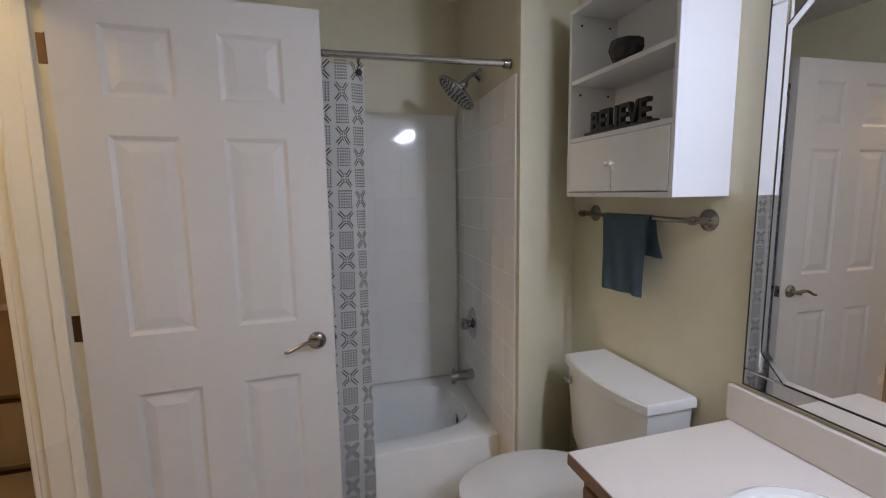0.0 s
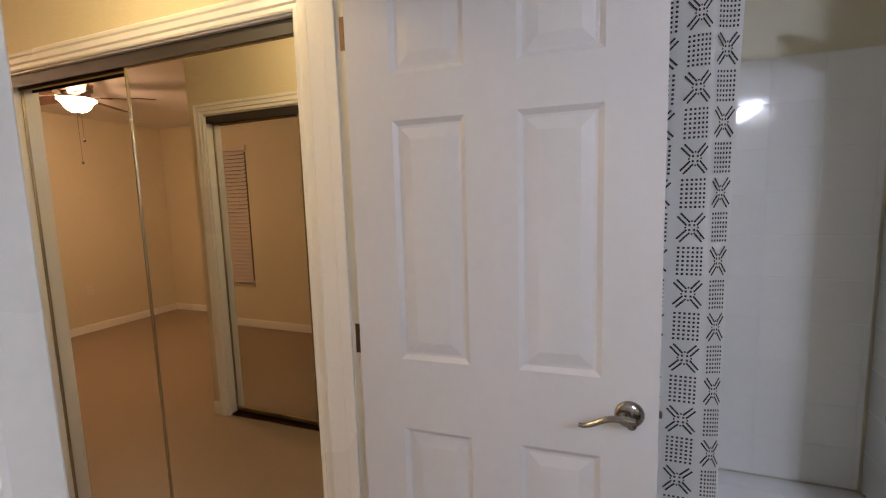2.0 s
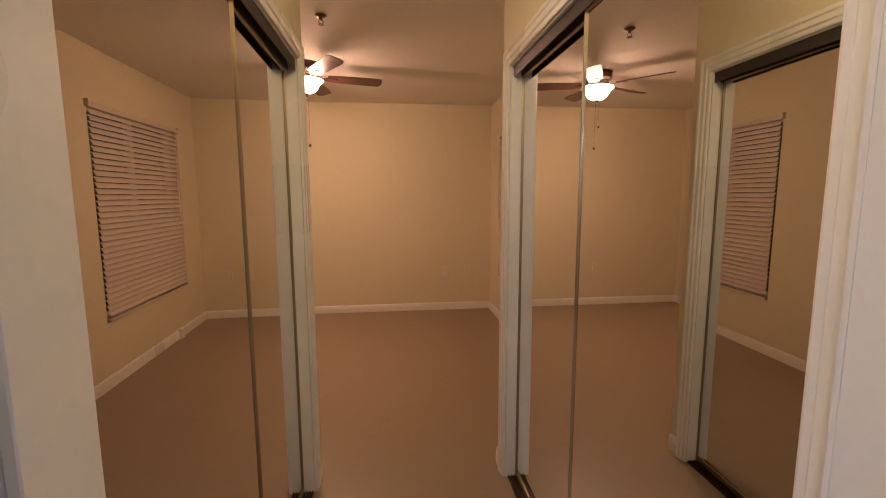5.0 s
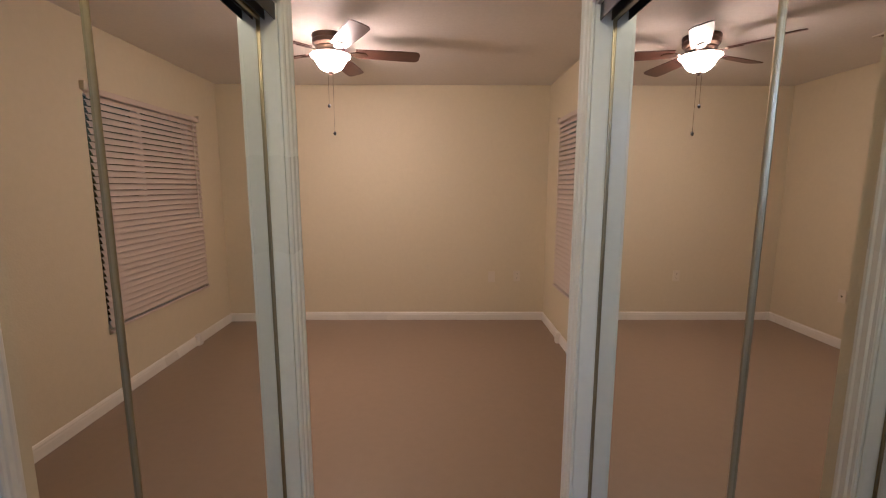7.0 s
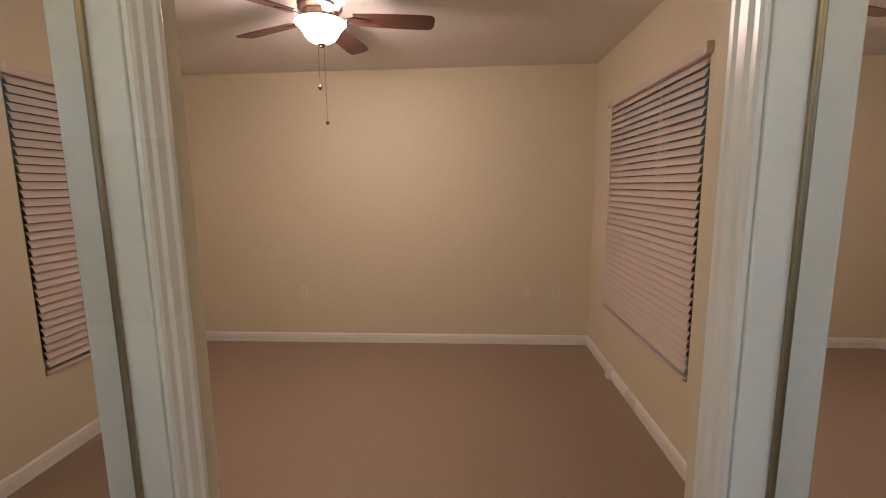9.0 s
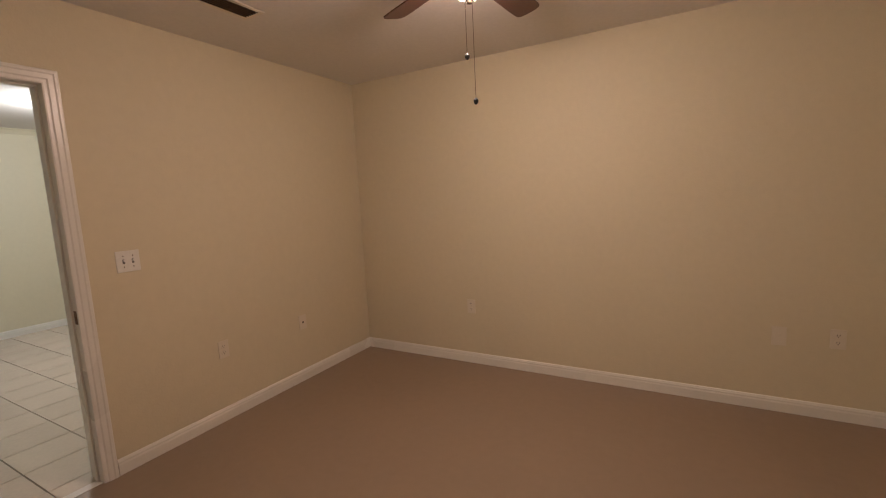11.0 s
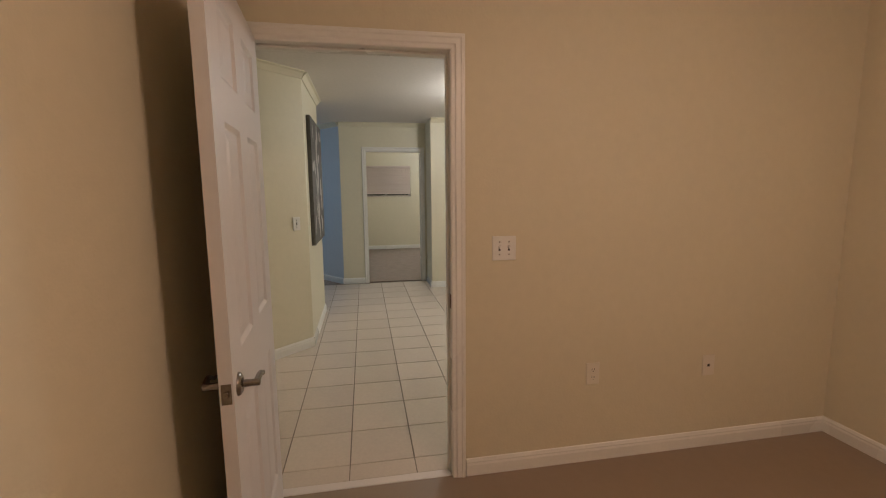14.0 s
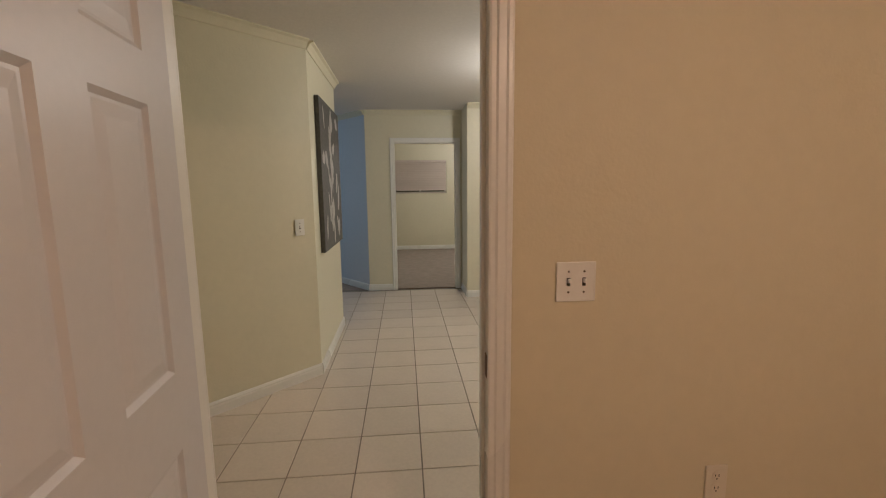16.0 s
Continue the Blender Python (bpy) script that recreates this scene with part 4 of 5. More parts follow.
def cabinet_decor():
    bm = bmesh.new()
    rng = random.Random(4)
    loops = []
    for r, z in ((0.030, 0.0), (0.046, 0.022), (0.055, 0.050), (0.052, 0.078), (0.046, 0.078), (0.047, 0.05), (0.035, 0.02)):
        loops.append([(r * (1 + rng.uniform(-0.05, 0.05)) * math.cos(2 * math.pi * k / 9 + z * 6), r * (1 + rng.uniform(-0.05, 0.05)) * math.sin(2 * math.pi * k / 9 + z * 6), z) for k in range(9)])
    skin(bm, loops, True, True)
    ob = part("bowl", bm, M_BLACK)
    ob.matrix_world = pose(2.07, -0.305, 1.829)
    tagged(ob, "small black faceted bowl on a cabinet shelf", "bowl")
    root = thing("word_sign", pose(1.872, -0.262, 1.617, 0, 0, 180), "black cut-out wooden word sign on a shelf", "sign")
    bm = bmesh.new()
    rounded(bm, -0.345, 0.0, -0.012, 0.012, 0.0, 0.010, 0.002, 1)
    part("base", bm, M_BLACK, root)
    cu = bpy.data.curves.new("word", "FONT")
    cu.body, cu.size, cu.extrude, cu.offset, cu.align_x = "BELIEVE", 0.088, 0.009, 0.002, "CENTER"
    word = new("letters", cu)
    word.parent = root
    word.matrix_basis = pose(-0.172, 0, 0.009, 90, 0, 0) @ Matrix.Diagonal((0.95, 1.12, 1, 1))
    cu.materials.append(M_BLACK)


def towel_rail():
    root = thing("towel_rail", Matrix(), "brushed nickel towel rail on round wall rosettes", "towel rail")
    y, z = BY0 + 0.062, 1.325
    bm = bmesh.new()
    rod(bm, (1.812, y, z), (2.43, y, z), 0.0085, 16)
    part("bar", bm, M_NICKEL, root, "", True)
    for x in (1.840, 2.402):
        bm = bmesh.new()
        lathe(bm, [(0.034, 0.0), (0.034, 0.004), (0.028, 0.010), (0.024, 0.012), (0.013, 0.018), (0.010, 0.03), (0.011, 0.05), (0.014, 0.06), (0.012, 0.074), (0.0, 0.078)], Matrix.Translation((x, BY0 + 0.001, z)) @ Matrix.Rotation(radians(-90), 4, "X"), 28)
        part("wall_rosette", bm, M_NICKEL, root, "", True)
    bm = bmesh.new()
    n, m = 26, 40
    grid = []
    for b in range(m + 1):
        s = b / m
        row = []
        for a in range(n + 1):
            u = a / n
            x = 2.010 + 0.238 * u + 0.004 * math.sin(s * 9 + u * 4)
            wave = 0.004 * math.sin(u * 9 + 1) + 0.003 * math.sin(u * 17 + s * 5)
            if s < 0.42:
                q = s / 0.42
                p = (x - 0.045 * (1 - q), y - 0.016 + wave * (1 - q), z - 0.13 * (1 - q) - 0.004)
            elif s < 0.5:
                q = (s - 0.42) / 0.08 * math.pi
                p = (x, y - 0.014 * math.cos(q), z + 0.013 * math.sin(q) - 0.002)
            else:
                q = (s - 0.5) / 0.5
                p = (x + 0.012 * q * (0.5 - u), y + 0.014 + wave * 1.6 * q + 0.006 * q, z - 0.275 * q - 0.006 * u * q)
            row.append(bm.verts.new(p))
        grid.append(row)
    for r0, r1 in zip(grid, grid[1:]):
        for k in range(n):
            bm.faces.new((r0[k], r0[k + 1], r1[k + 1], r1[k]))
    bmesh.ops.solidify(bm, geom=bm.faces[:], thickness=0.007)
    towel = part("hand_towel", bm, M_TOWEL, None, "", True)
    tagged(towel, "slate-blue terry hand towel folded over the rail", "towel")


def vanity_light():
    root = thing("vanity_light", Matrix(), "three-lamp vanity light with frosted bell shades", "lamp")
    bm = bmesh.new()
    rounded(bm, 0.22, 1.02, BY0 + 0.001, BY0 + 0.03, 2.11, 2.21, 0.006, 2)
    part("backplate", bm, M_NICKEL, root)
    for x in (0.35, 0.62, 0.89):
        bm = bmesh.new()
        sweep(bm, [(x, BY0 + 0.03, 2.16), (x, BY0 + 0.10, 2.175), (x, BY0 + 0.157, 2.16)], 0.008, 8)
        part("arm", bm, M_NICKEL, root, "", True)
        bm = bmesh.new()
        lathe(bm, [(0.018, 0.15), (0.03, 0.14), (0.045, 0.10), (0.062, 0.055), (0.058, 0.056), (0.042, 0.10), (0.026, 0.136), (0.0, 0.14)], pose(x, -0.287, 2.01), 24)
        part("shade", bm, M_VANGLOBE, root, "frosted glass bell shade", True)


shower_curtain()
curtain_rod()
bathtub()
shower_head()
tub_taps()
toilet()
vanity()
wall_mirror()
wall_cabinet()
cabinet_decor()
towel_rail()
vanity_light()


# ---- bedroom ----
def ceiling_fan():
    root = thing("ceiling_fan", pose(FAN[0], FAN[1], 0), "bronze hugger ceiling fan with five walnut blades and a lit bowl", "ceiling fan")
    bm = bmesh.new()
    lathe(bm, [(0.0, H), (0.118, H - 0.0005), (0.12, H - 0.012), (0.112, H - 0.03), (0.118, H - 0.036), (0.116, H - 0.06), (0.098, H - 0.075), (0.10, H - 0.082), (0.088, H - 0.105), (0.06, H - 0.122), (0.055, H - 0.135), (0.0, H - 0.136)], Matrix(), 40)
    part("motor_housing", bm, M_BRONZE, root, "dark bronze stepped motor housing", True)
    bm = bmesh.new()
    lathe(bm, [(0.05, H - 0.134), (0.075, H - 0.138), (0.08, H - 0.146), (0.06, H - 0.150), (0.0, H - 0.151)], Matrix(), 32)
    part("light_fitter", bm, M_BRONZE, root, "", True)
    bm = bmesh.new()
    outer = [(0.128, H - 0.126), (0.133, H - 0.130), (0.127, H - 0.138), (0.109, H - 0.152), (0.097, H - 0.170), (0.086, H - 0.192), (0.068, H - 0.212), (0.045, H - 0.225), (0.012, H - 0.233)]
    lathe(bm, outer, Matrix(), 40)
    bmesh.ops.delete(bm, geom=[f for f in bm.faces if len(f.verts) > 4], context="FACES")
    part("glass_bowl", bm, M_GLOBE, root, "frosted glowing glass bowl", True)
    # Added opaque inner skin: blocks the glowing bowl from lighting the ceiling.
    bm = bmesh.new()
    lathe(bm, [(0.127, H - 0.1262)] + [(r * 0.955, z + 0.005) for r, z in outer[2:]], Matrix(), 40)
    bmesh.ops.delete(bm, geom=[f for f in bm.faces if len(f.verts) > 4], context="FACES")
    part("bowl_glow_block", bm, M_PORC, root, "opaque white inner skin added to keep the glow off the ceiling", True)
    bm = bmesh.new()
    lathe(bm, [(0.0, H - 0.229), (0.022, H - 0.230), (0.022, H - 0.238), (0.012, H - 0.244), (0.012, H - 0.252), (0.0, H - 0.256)], Matrix(), 20)
    part("finial", bm, M_BRONZE, root, "", True)
    for k in range(5):
        turn = Matrix.Rotation(radians(12 + 72 * k), 4, "Z")
        tilt = Matrix.Translation((0, 0, H - 0.108)) @ Matrix.Rotation(radians(-12), 4, "X")
        bm = bmesh.new()
        pts = [(0.17, -0.052), (0.30, -0.060), (0.50, -0.066), (0.585, -0.064), (0.602, -0.052), (0.610, -0.03), (0.610, 0.03), (0.602, 0.052), (0.585, 0.064), (0.50, 0.066), (0.30, 0.060), (0.17, 0.052)]
        lo = [bm.verts.new((turn @ tilt @ Vector((x, y, 0.0)))) for x, y in pts]
        hi = [bm.verts.new((turn @ tilt @ Vector((x, y, 0.006)))) for x, y in pts]
        bm.faces.new(lo[::-1]), bm.faces.new(hi)
        for n in range(len(pts)):
            bm.faces.new((lo[n], lo[(n + 1) % len(pts)], hi[(n + 1) % len(pts)], hi[n]))
        part("blade", bm, M_BLADE, root, "dark walnut fan blade")
        bm = bmesh.new()
        pl = [(0.07, -0.016), (0.12, -0.012), (0.17, -0.03), (0.235, -0.022), (0.25, 0.0), (0.235, 0.022), (0.17, 0.03), (0.12, 0.012), (0.07, 0.016)]
        lo = [bm.verts.new((turn @ tilt @ Vector((x, y, -0.006)))) for x, y in pl]
        hi = [bm.verts.new((turn @ tilt @ Vector((x, y, -0.001)))) for x, y in pl]
        bm.faces.new(lo[::-1]), bm.faces.new(hi)
        for n in range(len(pl)):
            bm.faces.new((lo[n], lo[(n + 1) % len(pl)], hi[(n + 1) % len(pl)], hi[n]))
        part("blade_bracket", bm, M_BRONZE, root, "cast bronze blade bracket")
    for dx, dy, low in ((-0.02, 0.0, 1.987), (0.012, 0.0, 1.802)):
        bm = bmesh.new()
        rod(bm, (dx, dy, H - 0.24), (dx, dy, low), 0.0012, 6)
        ch = part("pull_chain", bm, M_NICKEL, root)
        bm = bmesh.new()
        lathe(bm, [(0.0, 0.012), (0.005, 0.010), (0.0105, 0.0), (0.0095, -0.008), (0.004, -0.016), (0.0, -0.017)], pose(dx, dy, low), 14)
        part("pull_knob", bm, M_BLACK, ch, "small dark pull knob", True)


def blinds(name, x, y0, y1, z0, z1, pitch, width, label, out=-1, mat=None):
    """A closed horizontal blind facing out along x."""
    root = thing(name, Matrix(), label, "blinds")
    mat = mat or M_BLIND
    bm = bmesh.new()
    rounded(bm, x - 0.022, x + 0.022, y0, y1, z1 - 0.038, z1, 0.003, 1)
    part("head_rail", bm, mat, root)
    count = int((z1 - 0.045 - z0 - 0.02) / pitch)
    tilt = radians(63)
    bm = bmesh.new()
    n = 6
    rows = []
    for k in range(n + 1):
        s = k / n - 0.5
        crown = 0.0035 * (1 - 4 * s * s)
        dx = width * s * math.cos(tilt) * -out - crown * math.sin(tilt) * out
        dz = -width * s * math.sin(tilt) + crown * math.cos(tilt)
        rows.append((dx * -1, dz))
    t = 0.0012
    a = [[bm.verts.new((dx + o, y, dz)) for dx, dz in rows] for y in (y0 + 0.006, y1 - 0.006) for o in (0.0, t)]
    for k in range(n):
        bm.faces.new((a[0][k], a[0][k + 1], a[2][k + 1], a[2][k]))
        bm.faces.new((a[1][k], a[1][k + 1], a[3][k + 1], a[3][k]))
    for p, q in ((0, 1), (2, 3)):
        for k in range(n):
            bm.faces.new((a[p][k], a[p][k + 1], a[q][k + 1], a[q][k]))
    for e in (0, n):
        bm.faces.new((a[0][e], a[1][e], a[3][e], a[2][e]))
    first = part("slat", bm, mat, root)
    rng = random.Random(7)
    for k in range(count):
        ob = first if k == 0 else new("slat", first.data)
        ob.parent = root
        ob.matrix_basis = pose(x + rng.uniform(-0.0008, 0.0008), 0, z1 - 0.062 - k * pitch, 0, rng.uniform(-1.0, 1.0), 0)
    bm = bmesh.new()
    rounded(bm, x - 0.016, x + 0.016, y0 + 0.004, y1 - 0.004, z0, z0 + 0.018, 0.003, 1)
    part("bottom_rail", bm, mat, root)
    for f in (0.12, 0.5, 0.88):
        bm = bmesh.new()
        y = y0 + (y1 - y0) * f
        rod(bm, (x - out * 0.012, y, z1 - 0.03), (x - out * 0.012, y, z0 + 0.01), 0.0012, 5)
        part("ladder_cord", bm, mat, root)
    return root


def window(name, x0, x1, y0, y1, z0, z1, side, label):
    """A sliding window in the wall between x0 and x1; side: +1 where the room lies towards -x."""
    root = thing(name, Matrix(), label, "window", kind="structure")
    xm = (x0 + x1) / 2 + side * 0.03
    for nm, b in (("window_frame", (y0, y1, z0, z0 + 0.04)), ("window_frame", (y0, y1, z1 - 0.04, z1)), ("window_frame", (y0, y0 + 0.04, z0 + 0.04, z1 - 0.04)), ("window_frame", (y1 - 0.04, y1, z0 + 0.04, z1 - 0.04)), ("window_frame", ((y0 + y1) / 2 - 0.02, (y0 + y1) / 2 + 0.02, z0 + 0.04, z1 - 0.04))):
        bm = bmesh.new()
        rounded(bm, xm - 0.025, xm + 0.025, *b, 0.003, 1)
        part(nm, bm, M_TRIM, root)
    for a, b in ((y0 + 0.04, (y0 + y1) / 2 - 0.02), ((y0 + y1) / 2 + 0.02, y1 - 0.04)):
        bm = bmesh.new()
        box(bm, xm - 0.003, xm + 0.003, a, b, z0 + 0.04, z1 - 0.04)
        part("pane", bm, M_GLASS, root)
    return root


window("window_1", RX1, RX1 + 0.14, WY0, WY1, WZ0, WZ1, 1, "bedroom window behind closed blinds")
blinds("window_blinds", RX1 - 0.004, WY0 + 0.006, WY1 - 0.006, WZ0 + 0.006, WZ1 - 0.004, 0.0425, 0.0438, "closed cream horizontal window blinds with slightly uneven slats")
bm = bmesh.new()
rod(bm, (RX1 - 0.034, 5.80, 2.02), (RX1 - 0.036, 5.80, 1.15), 0.004, 8)
wand = part("blind_wand", bm, M_PLATE)
tagged(wand, "clear plastic tilt wand hanging from the blinds", "blind wand")
for wy in (WY0 - 0.006, WY1 + 0.006):
    bm = bmesh.new()
    rounded(bm, RX1 - 0.03, RX1 + 0.0, wy - 0.012, wy + 0.012, WZ1 - 0.04, WZ1 + 0.012, 0.002, 1)
    tagged(part("blind_bracket", bm, M_PLATE), "small cream blind mounting bracket on the wall", "bracket", "blind brackets")
window("window_2", -9.57, -9.45, 3.66, 4.86, 1.29, 2.04, -1, "high window of the far room behind blinds")
blinds("far_window_blinds", -9.44, 3.668, 4.852, 1.296, 2.036, 0.040, 0.046, "closed pale blinds on the far room window", 1)


def wall_plate(name, m, kind, label, category, group=""):
    """A switch or outlet plate; local z out of the wall, y up."""
    root = thing(name, m, label, category, group)
    w = 0.117 if kind == "double_switch" else 0.072
    body = M_TRIM if kind.endswith("switch") else M_PLATE
    bm = bmesh.new()
    rounded(bm, -w / 2, w / 2, -0.058, 0.058, 0.0, 0.006, 0.0025, 2)
    part("plate", bm, body, root)
    if kind.endswith("switch"):
        for x in ((-0.023, 0.023) if kind == "double_switch" else (0,)):
            bm = bmesh.new()
            rounded(bm, x - 0.005, x + 0.005, -0.012, 0.012, 0.005, 0.008, 0.001, 1)
            part("switch_slot", bm, M_SLOT, root)
            bm = bmesh.new()
            rounded(bm, x - 0.0038, x + 0.0038, -0.002, 0.010, 0.006, 0.017, 0.0015, 1)
            part("toggle", bm, body, root)
            for y in (-0.03, 0.03):
                bm = bmesh.new()
                rod(bm, (x, y, 0.005), (x, y, 0.0072), 0.0032, 8)
                part("screw", bm, M_NICKEL, root)
    elif kind == "outlet":
        for y in (-0.021, 0.021):
            bm = bmesh.new()
            lathe(bm, [(0.0165, 0.005), (0.0165, 0.0075), (0.0, 0.0075)], pose(0, y, 0), 18)
            part("socket", bm, M_PLATE, root)
            bm = bmesh.new()
            for x in (-0.006, 0.006):
                box(bm, x - 0.0012, x + 0.0012, y - 0.001, y + 0.008, 0.0074, 0.0079)
            rod(bm, (0, y - 0.008, 0.0072), (0, y - 0.008, 0.0079), 0.0026, 8)
            part("slots", bm, M_SLOT, root)
    else:
        bm = bmesh.new()
        rounded(bm, -0.007, 0.007, -0.007, 0.007, 0.005, 0.009, 0.001, 1)
        part("jack", bm, M_SLOT if kind == "cable" else M_PLATE, root)
    return root


FACE_E, FACE_S, FACE_W = pose(0, 0, 0, 90, 0, 90), pose(0, 0, 0, 90, 0, 0), pose(0, 0, 0, 90, 0, -90)
wall_plate("light_switch", Matrix.Translation((RX0 + 0.0015, 4.363, 1.145)) @ FACE_E, "double_switch", "ivory double toggle light switch on the cream wall", "light switch")
wall_plate("outlet", Matrix.Translation((RX0 + 0.0015, 4.846, 0.478)) @ FACE_E, "outlet", "ivory duplex wall outlet above the baseboard", "outlet", "wall outlets")
wall_plate("cable_jack", Matrix.Translation((RX0 + 0.0015, 5.526, 0.468)) @ FACE_E, "cable", "cream painted cable plate with a dark jack", "wall plate")
wall_plate("outlet", Matrix.Translation((0.505, RY1 - 0.0015, 0.485)) @ FACE_S, "outlet", "ivory duplex wall outlet above the baseboard", "outlet", "wall outlets")
wall_plate("phone_jack", Matrix.Translation((2.55, RY1 - 0.0015, 0.475)) @ FACE_S, "phone", "cream painted phone jack plate", "wall plate")
wall_plate("outlet", Matrix.Translation((2.82, RY1 - 0.0015, 0.485)) @ FACE_S, "outlet", "ivory duplex wall outlet above the baseboard", "outlet", "wall outlets")
SL = math.degrees(math.atan2(-2.025, 1.955))
wall_plate("light_switch", Matrix.Translation((-2.586, 3.127, 1.145)) @ pose(0.0012, 0.0012, 0, 0, 0, SL + 180) @ FACE_S, "switch", "white toggle light switch on a slanted wall", "light switch")

bm = bmesh.new()
lathe(bm, [(0.0, 0.042), (0.03, 0.042), (0.034, 0.036), (0.05, 0.036), (0.056, 0.030), (0.064, 0.026), (0.068, 0.012), (0.07, 0.0)], Matrix(), 32)
detector = part("smoke_detector", bm, M_PLATE, None, "", True)
detector.matrix_world = Matrix.Translation((RX0 + 0.001, 3.77, 2.288)) @ pose(0, 0, 0, 0, 90, 0)
tagged(detector, "round ivory smoke detector on the wall above the door", "smoke detector")


def ceiling_vent():
    root = thing("ceiling_vent", pose(-0.022, 4.70, H), "dark slotted air vent grille in the ceiling", "vent")
    w, d = 0.155, 0.36
    bm = bmesh.new()
    for b in ((-w / 2, w / 2, -d / 2, -d / 2 + 0.022), (-w / 2, w / 2, d / 2 - 0.022, d / 2), (-w / 2, -w / 2 + 0.022, -d / 2 + 0.022, d / 2 - 0.022), (w / 2 - 0.022, w / 2, -d / 2 + 0.022, d / 2 - 0.022)):
        rounded(bm, *b, -0.008, -0.0005, 0.002, 1)
    part("frame", bm, M_PLATE, root)
    # Thin dark sheet painted as the shade of the duct behind the slats.
    bm = bmesh.new()
    box(bm, -w / 2 + 0.02, w / 2 - 0.02, -d / 2 + 0.02, d / 2 - 0.02, -0.0015, -0.0005)
    part("duct_shade_sheet", bm, M_SLOT, root)
    for k in range(6):
        x = -w / 2 + 0.03 + k * 0.019
        bm = bmesh.new()
        rounded(bm, x, x + 0.006, -d / 2 + 0.022, d / 2 - 0.022, -0.008, -0.002, 0.001, 1)
        part("slat", bm, M_BRONZE, root)


def sprinkler():
    root = thing("sprinkler_head", pose(1.535, 3.905, H), "small brass fire sprinkler head under the ceiling", "sprinkler")
    bm = bmesh.new()
    lathe(bm, [(0.0, -0.0005), (0.032, -0.001), (0.034, -0.006), (0.02, -0.014), (0.009, -0.016), (0.009, -0.03), (0.0, -0.031)], Matrix(), 24)
    part("escutcheon", bm, M_BRASS, root, "", True)
    bm = bmesh.new()
    for s in (-1, 1):
        sweep(bm, [(s * 0.008, 0, -0.028), (s * 0.014, 0, -0.04), (s * 0.006, 0, -0.052), (0, 0, -0.055)], 0.0025, 6)
    lathe(bm, [(0.0, -0.054), (0.018, -0.055), (0.018, -0.057), (0.0, -0.058)], Matrix(), 12)
    part("deflector", bm, M_BRASS, root, "", True)


def strike_plate(x, y, z, axis_out):
    bm = bmesh.new()
    rounded(bm, x - 0.014, x + 0.014, *sorted((y, y + axis_out * 0.0018)), z - 0.035, z + 0.035, 0.0006, 1)
    rounded(bm, x - 0.006, x + 0.006, *sorted((y + axis_out * 0.001, y + axis_out * 0.0022)), z - 0.014, z + 0.014, 0.0004, 1)
    ob = part("strike_plate", bm, M_BRASS)
    tagged(ob, "dark brass strike plate on a door frame", "strike plate", "strike plates")


ceiling_fan()
ceiling_vent()
sprinkler()
strike_plate(RX0 - 0.018, DY1, 0.895, -1)
bm = bmesh.new()
rounded(bm, JW, JW + 0.0018, BY1 + 0.004, BY1 + 0.032, 0.84, 0.91, 0.0006, 1)
tagged(part("strike_plate", bm, M_BRASS), "dark brass strike plate on a door frame", "strike plate", "strike plates")
bm = bmesh.new()
rounded(bm, RX1 - 0.045, RX1 - 0.001, 5.61, 5.67, 0.0, 0.10, 0.004, 1)
tagged(part("cable_box", bm, M_TRIM), "small white painted block at a baseboard gap", "wall block")


# ---- living room ----
def canvas_picture():
    root = thing("canvas_picture", Matrix(), "tall dark grey abstract canvas on the wall", "picture")
    x0, x1, y0, z0, z1 = -3.83, -2.872, 3.217, 0.915, 2.118
    bm = bmesh.new()
    rounded(bm, x0, x1, y0, y0 + 0.036, z0, z1, 0.003, 1)
    part("canvas", bm, M_CANVAS, root)
    rng = random.Random(11)
    for k in range(26):
        bm = bmesh.new()
        cx, cz = rng.uniform(x0 + 0.12, x1 - 0.1), rng.uniform(z0 + 0.1, z1 - 0.1)
        w, h, lean = rng.uniform(0.02, 0.07), rng.uniform(0.1, 0.32), rng.uniform(-0.5, 0.5)
        pts = []
        for a in range(14):
            t = 2 * math.pi * a / 14
            u, v = w * math.cos(t) * rng.uniform(0.6, 1.1), h * 0.5 * math.sin(t) * rng.uniform(0.7, 1.1)
            pts.append(bm.verts.new((min(x1 - 0.01, max(x0 + 0.01, cx + u + lean * v)), y0 + 0.0365 + k * 0.00004, min(z1 - 0.01, max(z0 + 0.01, cz + v)))))
        bm.faces.new(pts)
        part("brush_stroke", bm, M_CANVASLIGHT, root, "pale grey brush stroke")


def dome_light(x, y, label, k=1.0):
    root = thing("dome_light", pose(x, y, H), label, "ceiling light", "dome lights")
    bm = bmesh.new()
    lathe(bm, [(0.0, -0.0005), (0.15 * k, -0.001), (0.155 * k, -0.02), (0.14 * k, -0.03)], Matrix(), 36)
    part("base_ring", bm, M_NICKEL, root, "", True)
    bm = bmesh.new()
    lathe(bm, [(0.14 * k, -0.028), (0.132 * k, -0.055), (0.10 * k, -0.08), (0.05 * k, -0.094), (0.0, -0.097)], Matrix(), 36)
    part("glass_dome", bm, M_VANGLOBE, root, "frosted glowing glass dome", True)


canvas_picture()
dome_light(-3.0, 5.15, "frosted dome light on the living room ceiling")
dome_light(1.99, 2.06, "small frosted dome light on the hall ceiling", 0.65)
dome_light(-7.6, 5.3, "frosted dome light on the far room ceiling")

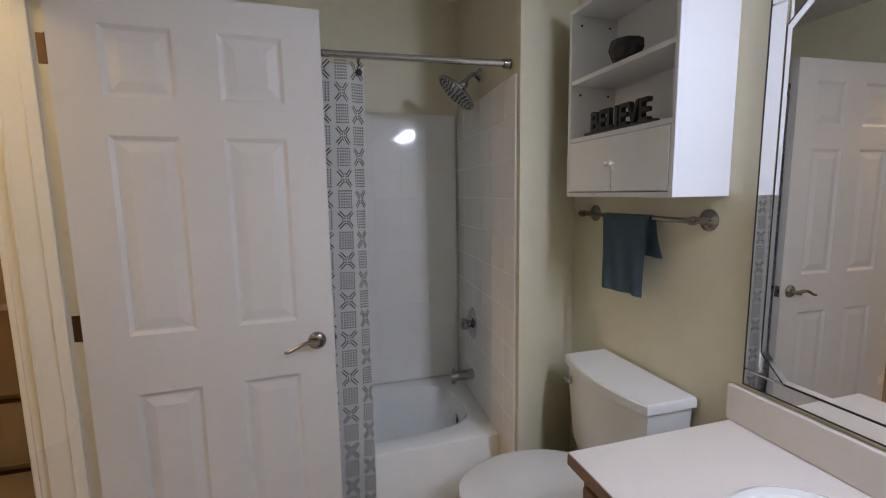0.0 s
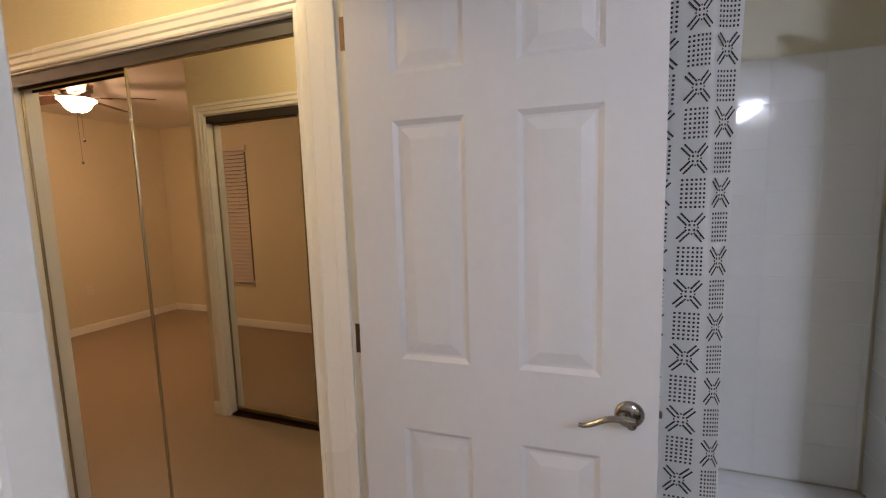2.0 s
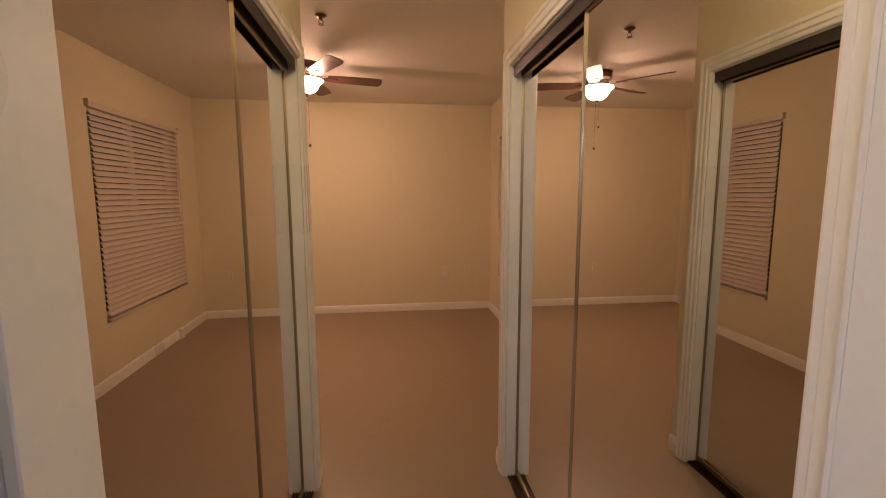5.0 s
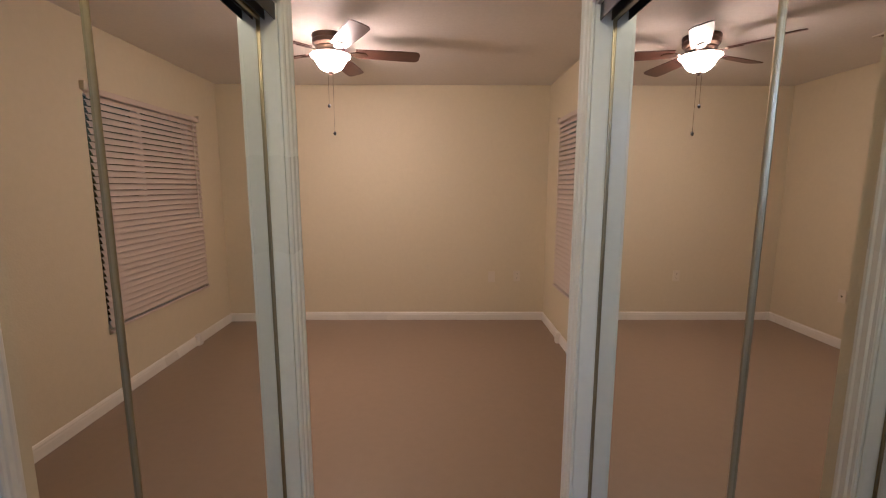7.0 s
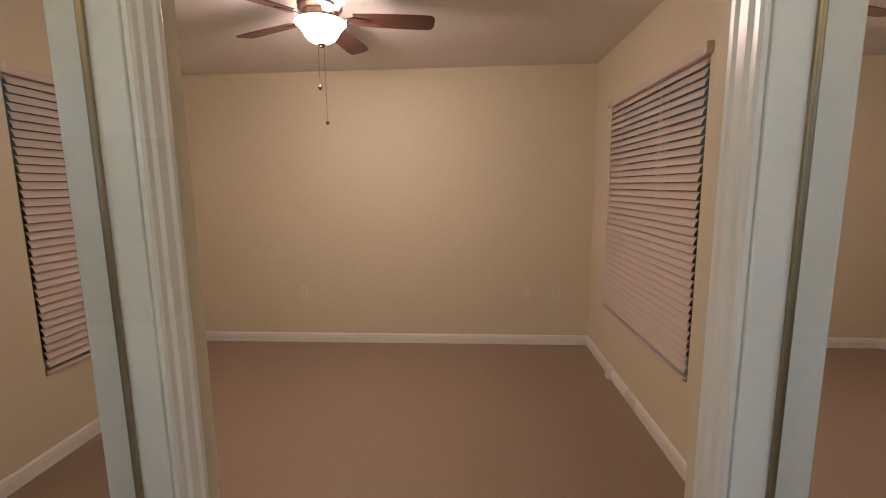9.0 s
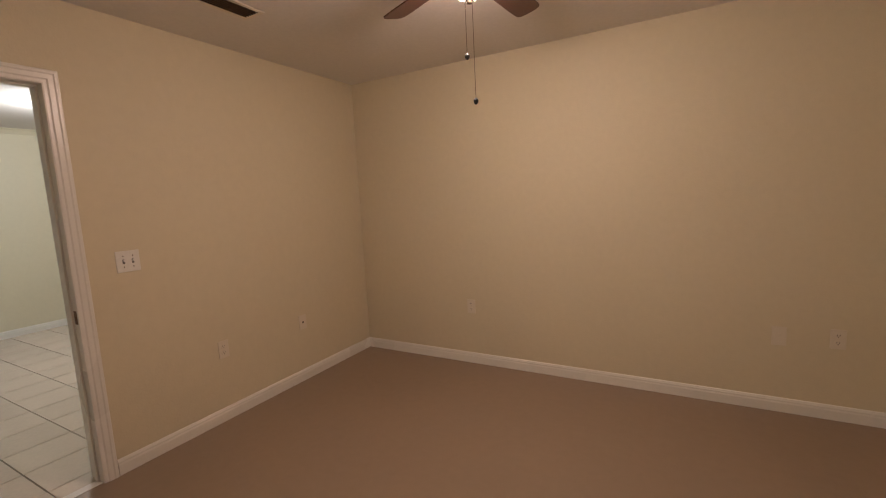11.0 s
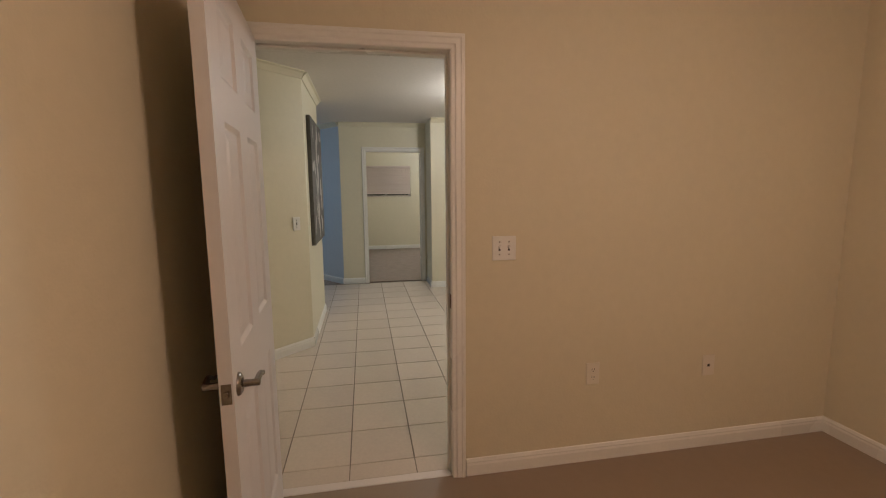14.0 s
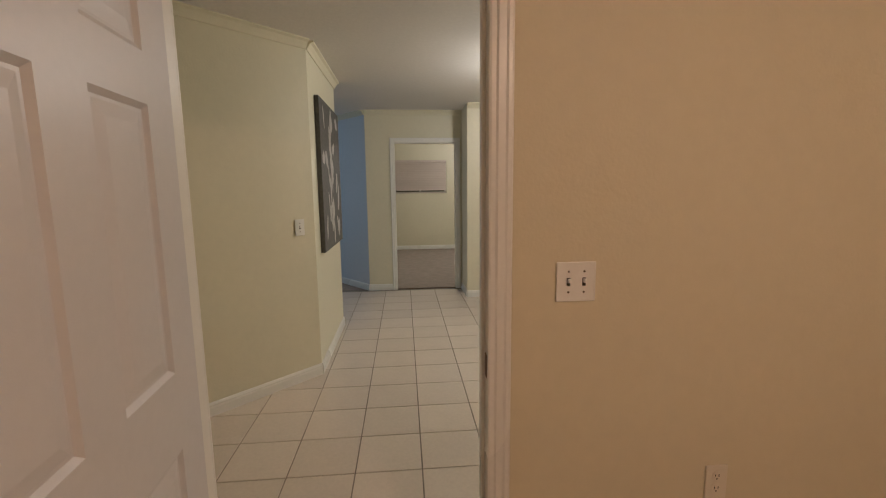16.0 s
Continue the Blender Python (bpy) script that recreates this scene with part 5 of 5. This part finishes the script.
# thresholds
bm = bmesh.new()
rounded(bm, -0.665, -0.610, DY0, DY1, -0.003, 0.003, 0.003, 1)
tagged(part("trim_threshold", bm, M_LAMINATE), "pale stone strip under the bedroom doorway", "threshold", kind="structure")
bm = bmesh.new()
rounded(bm, LX - 0.09, LX - 0.03, FY0, FY1, -0.002, 0.005, 0.003, 1)
tagged(part("trim_threshold", bm, M_BRASS), "brass strip where tile meets carpet", "threshold", kind="structure")

# ---- pieces: wall tiles round the tub ----
def tile_mesh(name, w, h, thick, mat, bevel=0.0022):
    """One pillow-edged tile, face towards +z."""
    me = bpy.data.meshes.new(name)
    a, b, c, d = w / 2, h / 2, w / 2 - bevel, h / 2 - bevel
    verts = [(-a, -b, 0), (a, -b, 0), (a, b, 0), (-a, b, 0), (-a, -b, thick * 0.55), (a, -b, thick * 0.55), (a, b, thick * 0.55), (-a, b, thick * 0.55), (-c, -d, thick), (c, -d, thick), (c, d, thick), (-c, d, thick)]
    faces = [(8, 9, 10, 11), (3, 2, 1, 0)]
    for lo in (0, 4):
        for k in range(4):
            faces.append((lo + k, lo + (k + 1) % 4, lo + 4 + (k + 1) % 4, lo + 4 + k))
    me.from_pydata(verts, [], faces)
    me.materials.append(mat)
    return me


def tiled_panel(name, m, wide, high, start, label):
    """Wall tiles in local x (along) and y (up), on a thin grout bed."""
    root = thing(name, m, label, "tile wall", kind="structure")
    bm = bmesh.new()
    box(bm, 0, wide, 0, high, 0.0, 0.0068)
    part("grout_bed", bm, M_WGROUT, root)
    cache = {}
    p, g = 0.149, 0.0018
    x = start - p
    cols = []
    while x < wide:
        x0, x1 = max(0.0, x), min(wide, x + p)
        if x1 - x0 > 0.012:
            cols.append((x0, x1))
        x += p
    rows = [(k * p, (k + 1) * p) for k in range(int(high / p))]
    if high - rows[-1][1] > 0.012:
        rows.append((rows[-1][1], high))
    for x0, x1 in cols:
        for z0, z1 in rows:
            key = (round(x1 - x0, 3), round(z1 - z0, 3))
            if key not in cache:
                cache[key] = tile_mesh("wall_tile", key[0] - g, key[1] - g, 0.0075, M_WTILE)
            ob = new("tile", cache[key])
            ob.parent = root
            ob.matrix_basis = pose((x0 + x1) / 2, (z0 + z1) / 2, 0.0)


TZ = 0.353
tiled_panel("tiles_tub_back", Matrix.Translation((BX1 - 0.001, BY1 - 0.002, TZ)) @ pose(0, 0, 0, 90, 0, -90), BY1 - PLE - 0.02, 1.845 - TZ, 0.135, "white square tiles on the back wall of the tub")
tiled_panel("tiles_tub_end", Matrix.Translation((BX1 - 0.009, PLE + 0.002, TZ)) @ pose(0, 0, 0, 0, 0, math.degrees(math.atan2(PLE - PLY, BX1 - PLX))) @ pose(0, 0, 0, 90, 0, 180), BX1 - PLX - 0.032, 1.845 - TZ, 0.149, "white square tiles on the plumbing wall of the tub")

# ---- pieces: floor tiles of the living room ----
floor_living = bpy.data.objects["floor_living"]
PX, PY, GAP = 0.326, 0.338, 0.005
near_mesh = tile_mesh("floor_tile", PX - GAP, PY - GAP, 0.010, M_TILE, 0.0015)
rest = bmesh.new()
for i in range(-15, 3):
    for j in range(-9, 12):
        x, y = -1.446 + PX * (i + 0.5), 3.262 + PY * (j + 0.5)
        if not (LX - 0.05 < x - PX / 2 and x + PX / 2 < -0.66):
            continue
        if -5.5 < x and 2.2 < y < 5.4:
            ob = new("tile", near_mesh)
            ob.parent = floor_living
            ob.matrix_basis = pose(x, y, -0.010)
        else:
            box(rest, x - PX / 2 + 0.0025, x + PX / 2 - 0.0025, y - PY / 2 + 0.0025, y + PY / 2 - 0.0025, -0.008, 0.0)
for j in range(-9, 12):
    y = 3.262 + PY * (j + 0.5)
    box(rest, -0.794 + 0.0025, -0.668, y - PY / 2 + 0.0025, y + PY / 2 - 0.0025, -0.008, 0.0)
tagged(part("outer_tiles", rest, M_TILE, floor_living), kind="stuff")
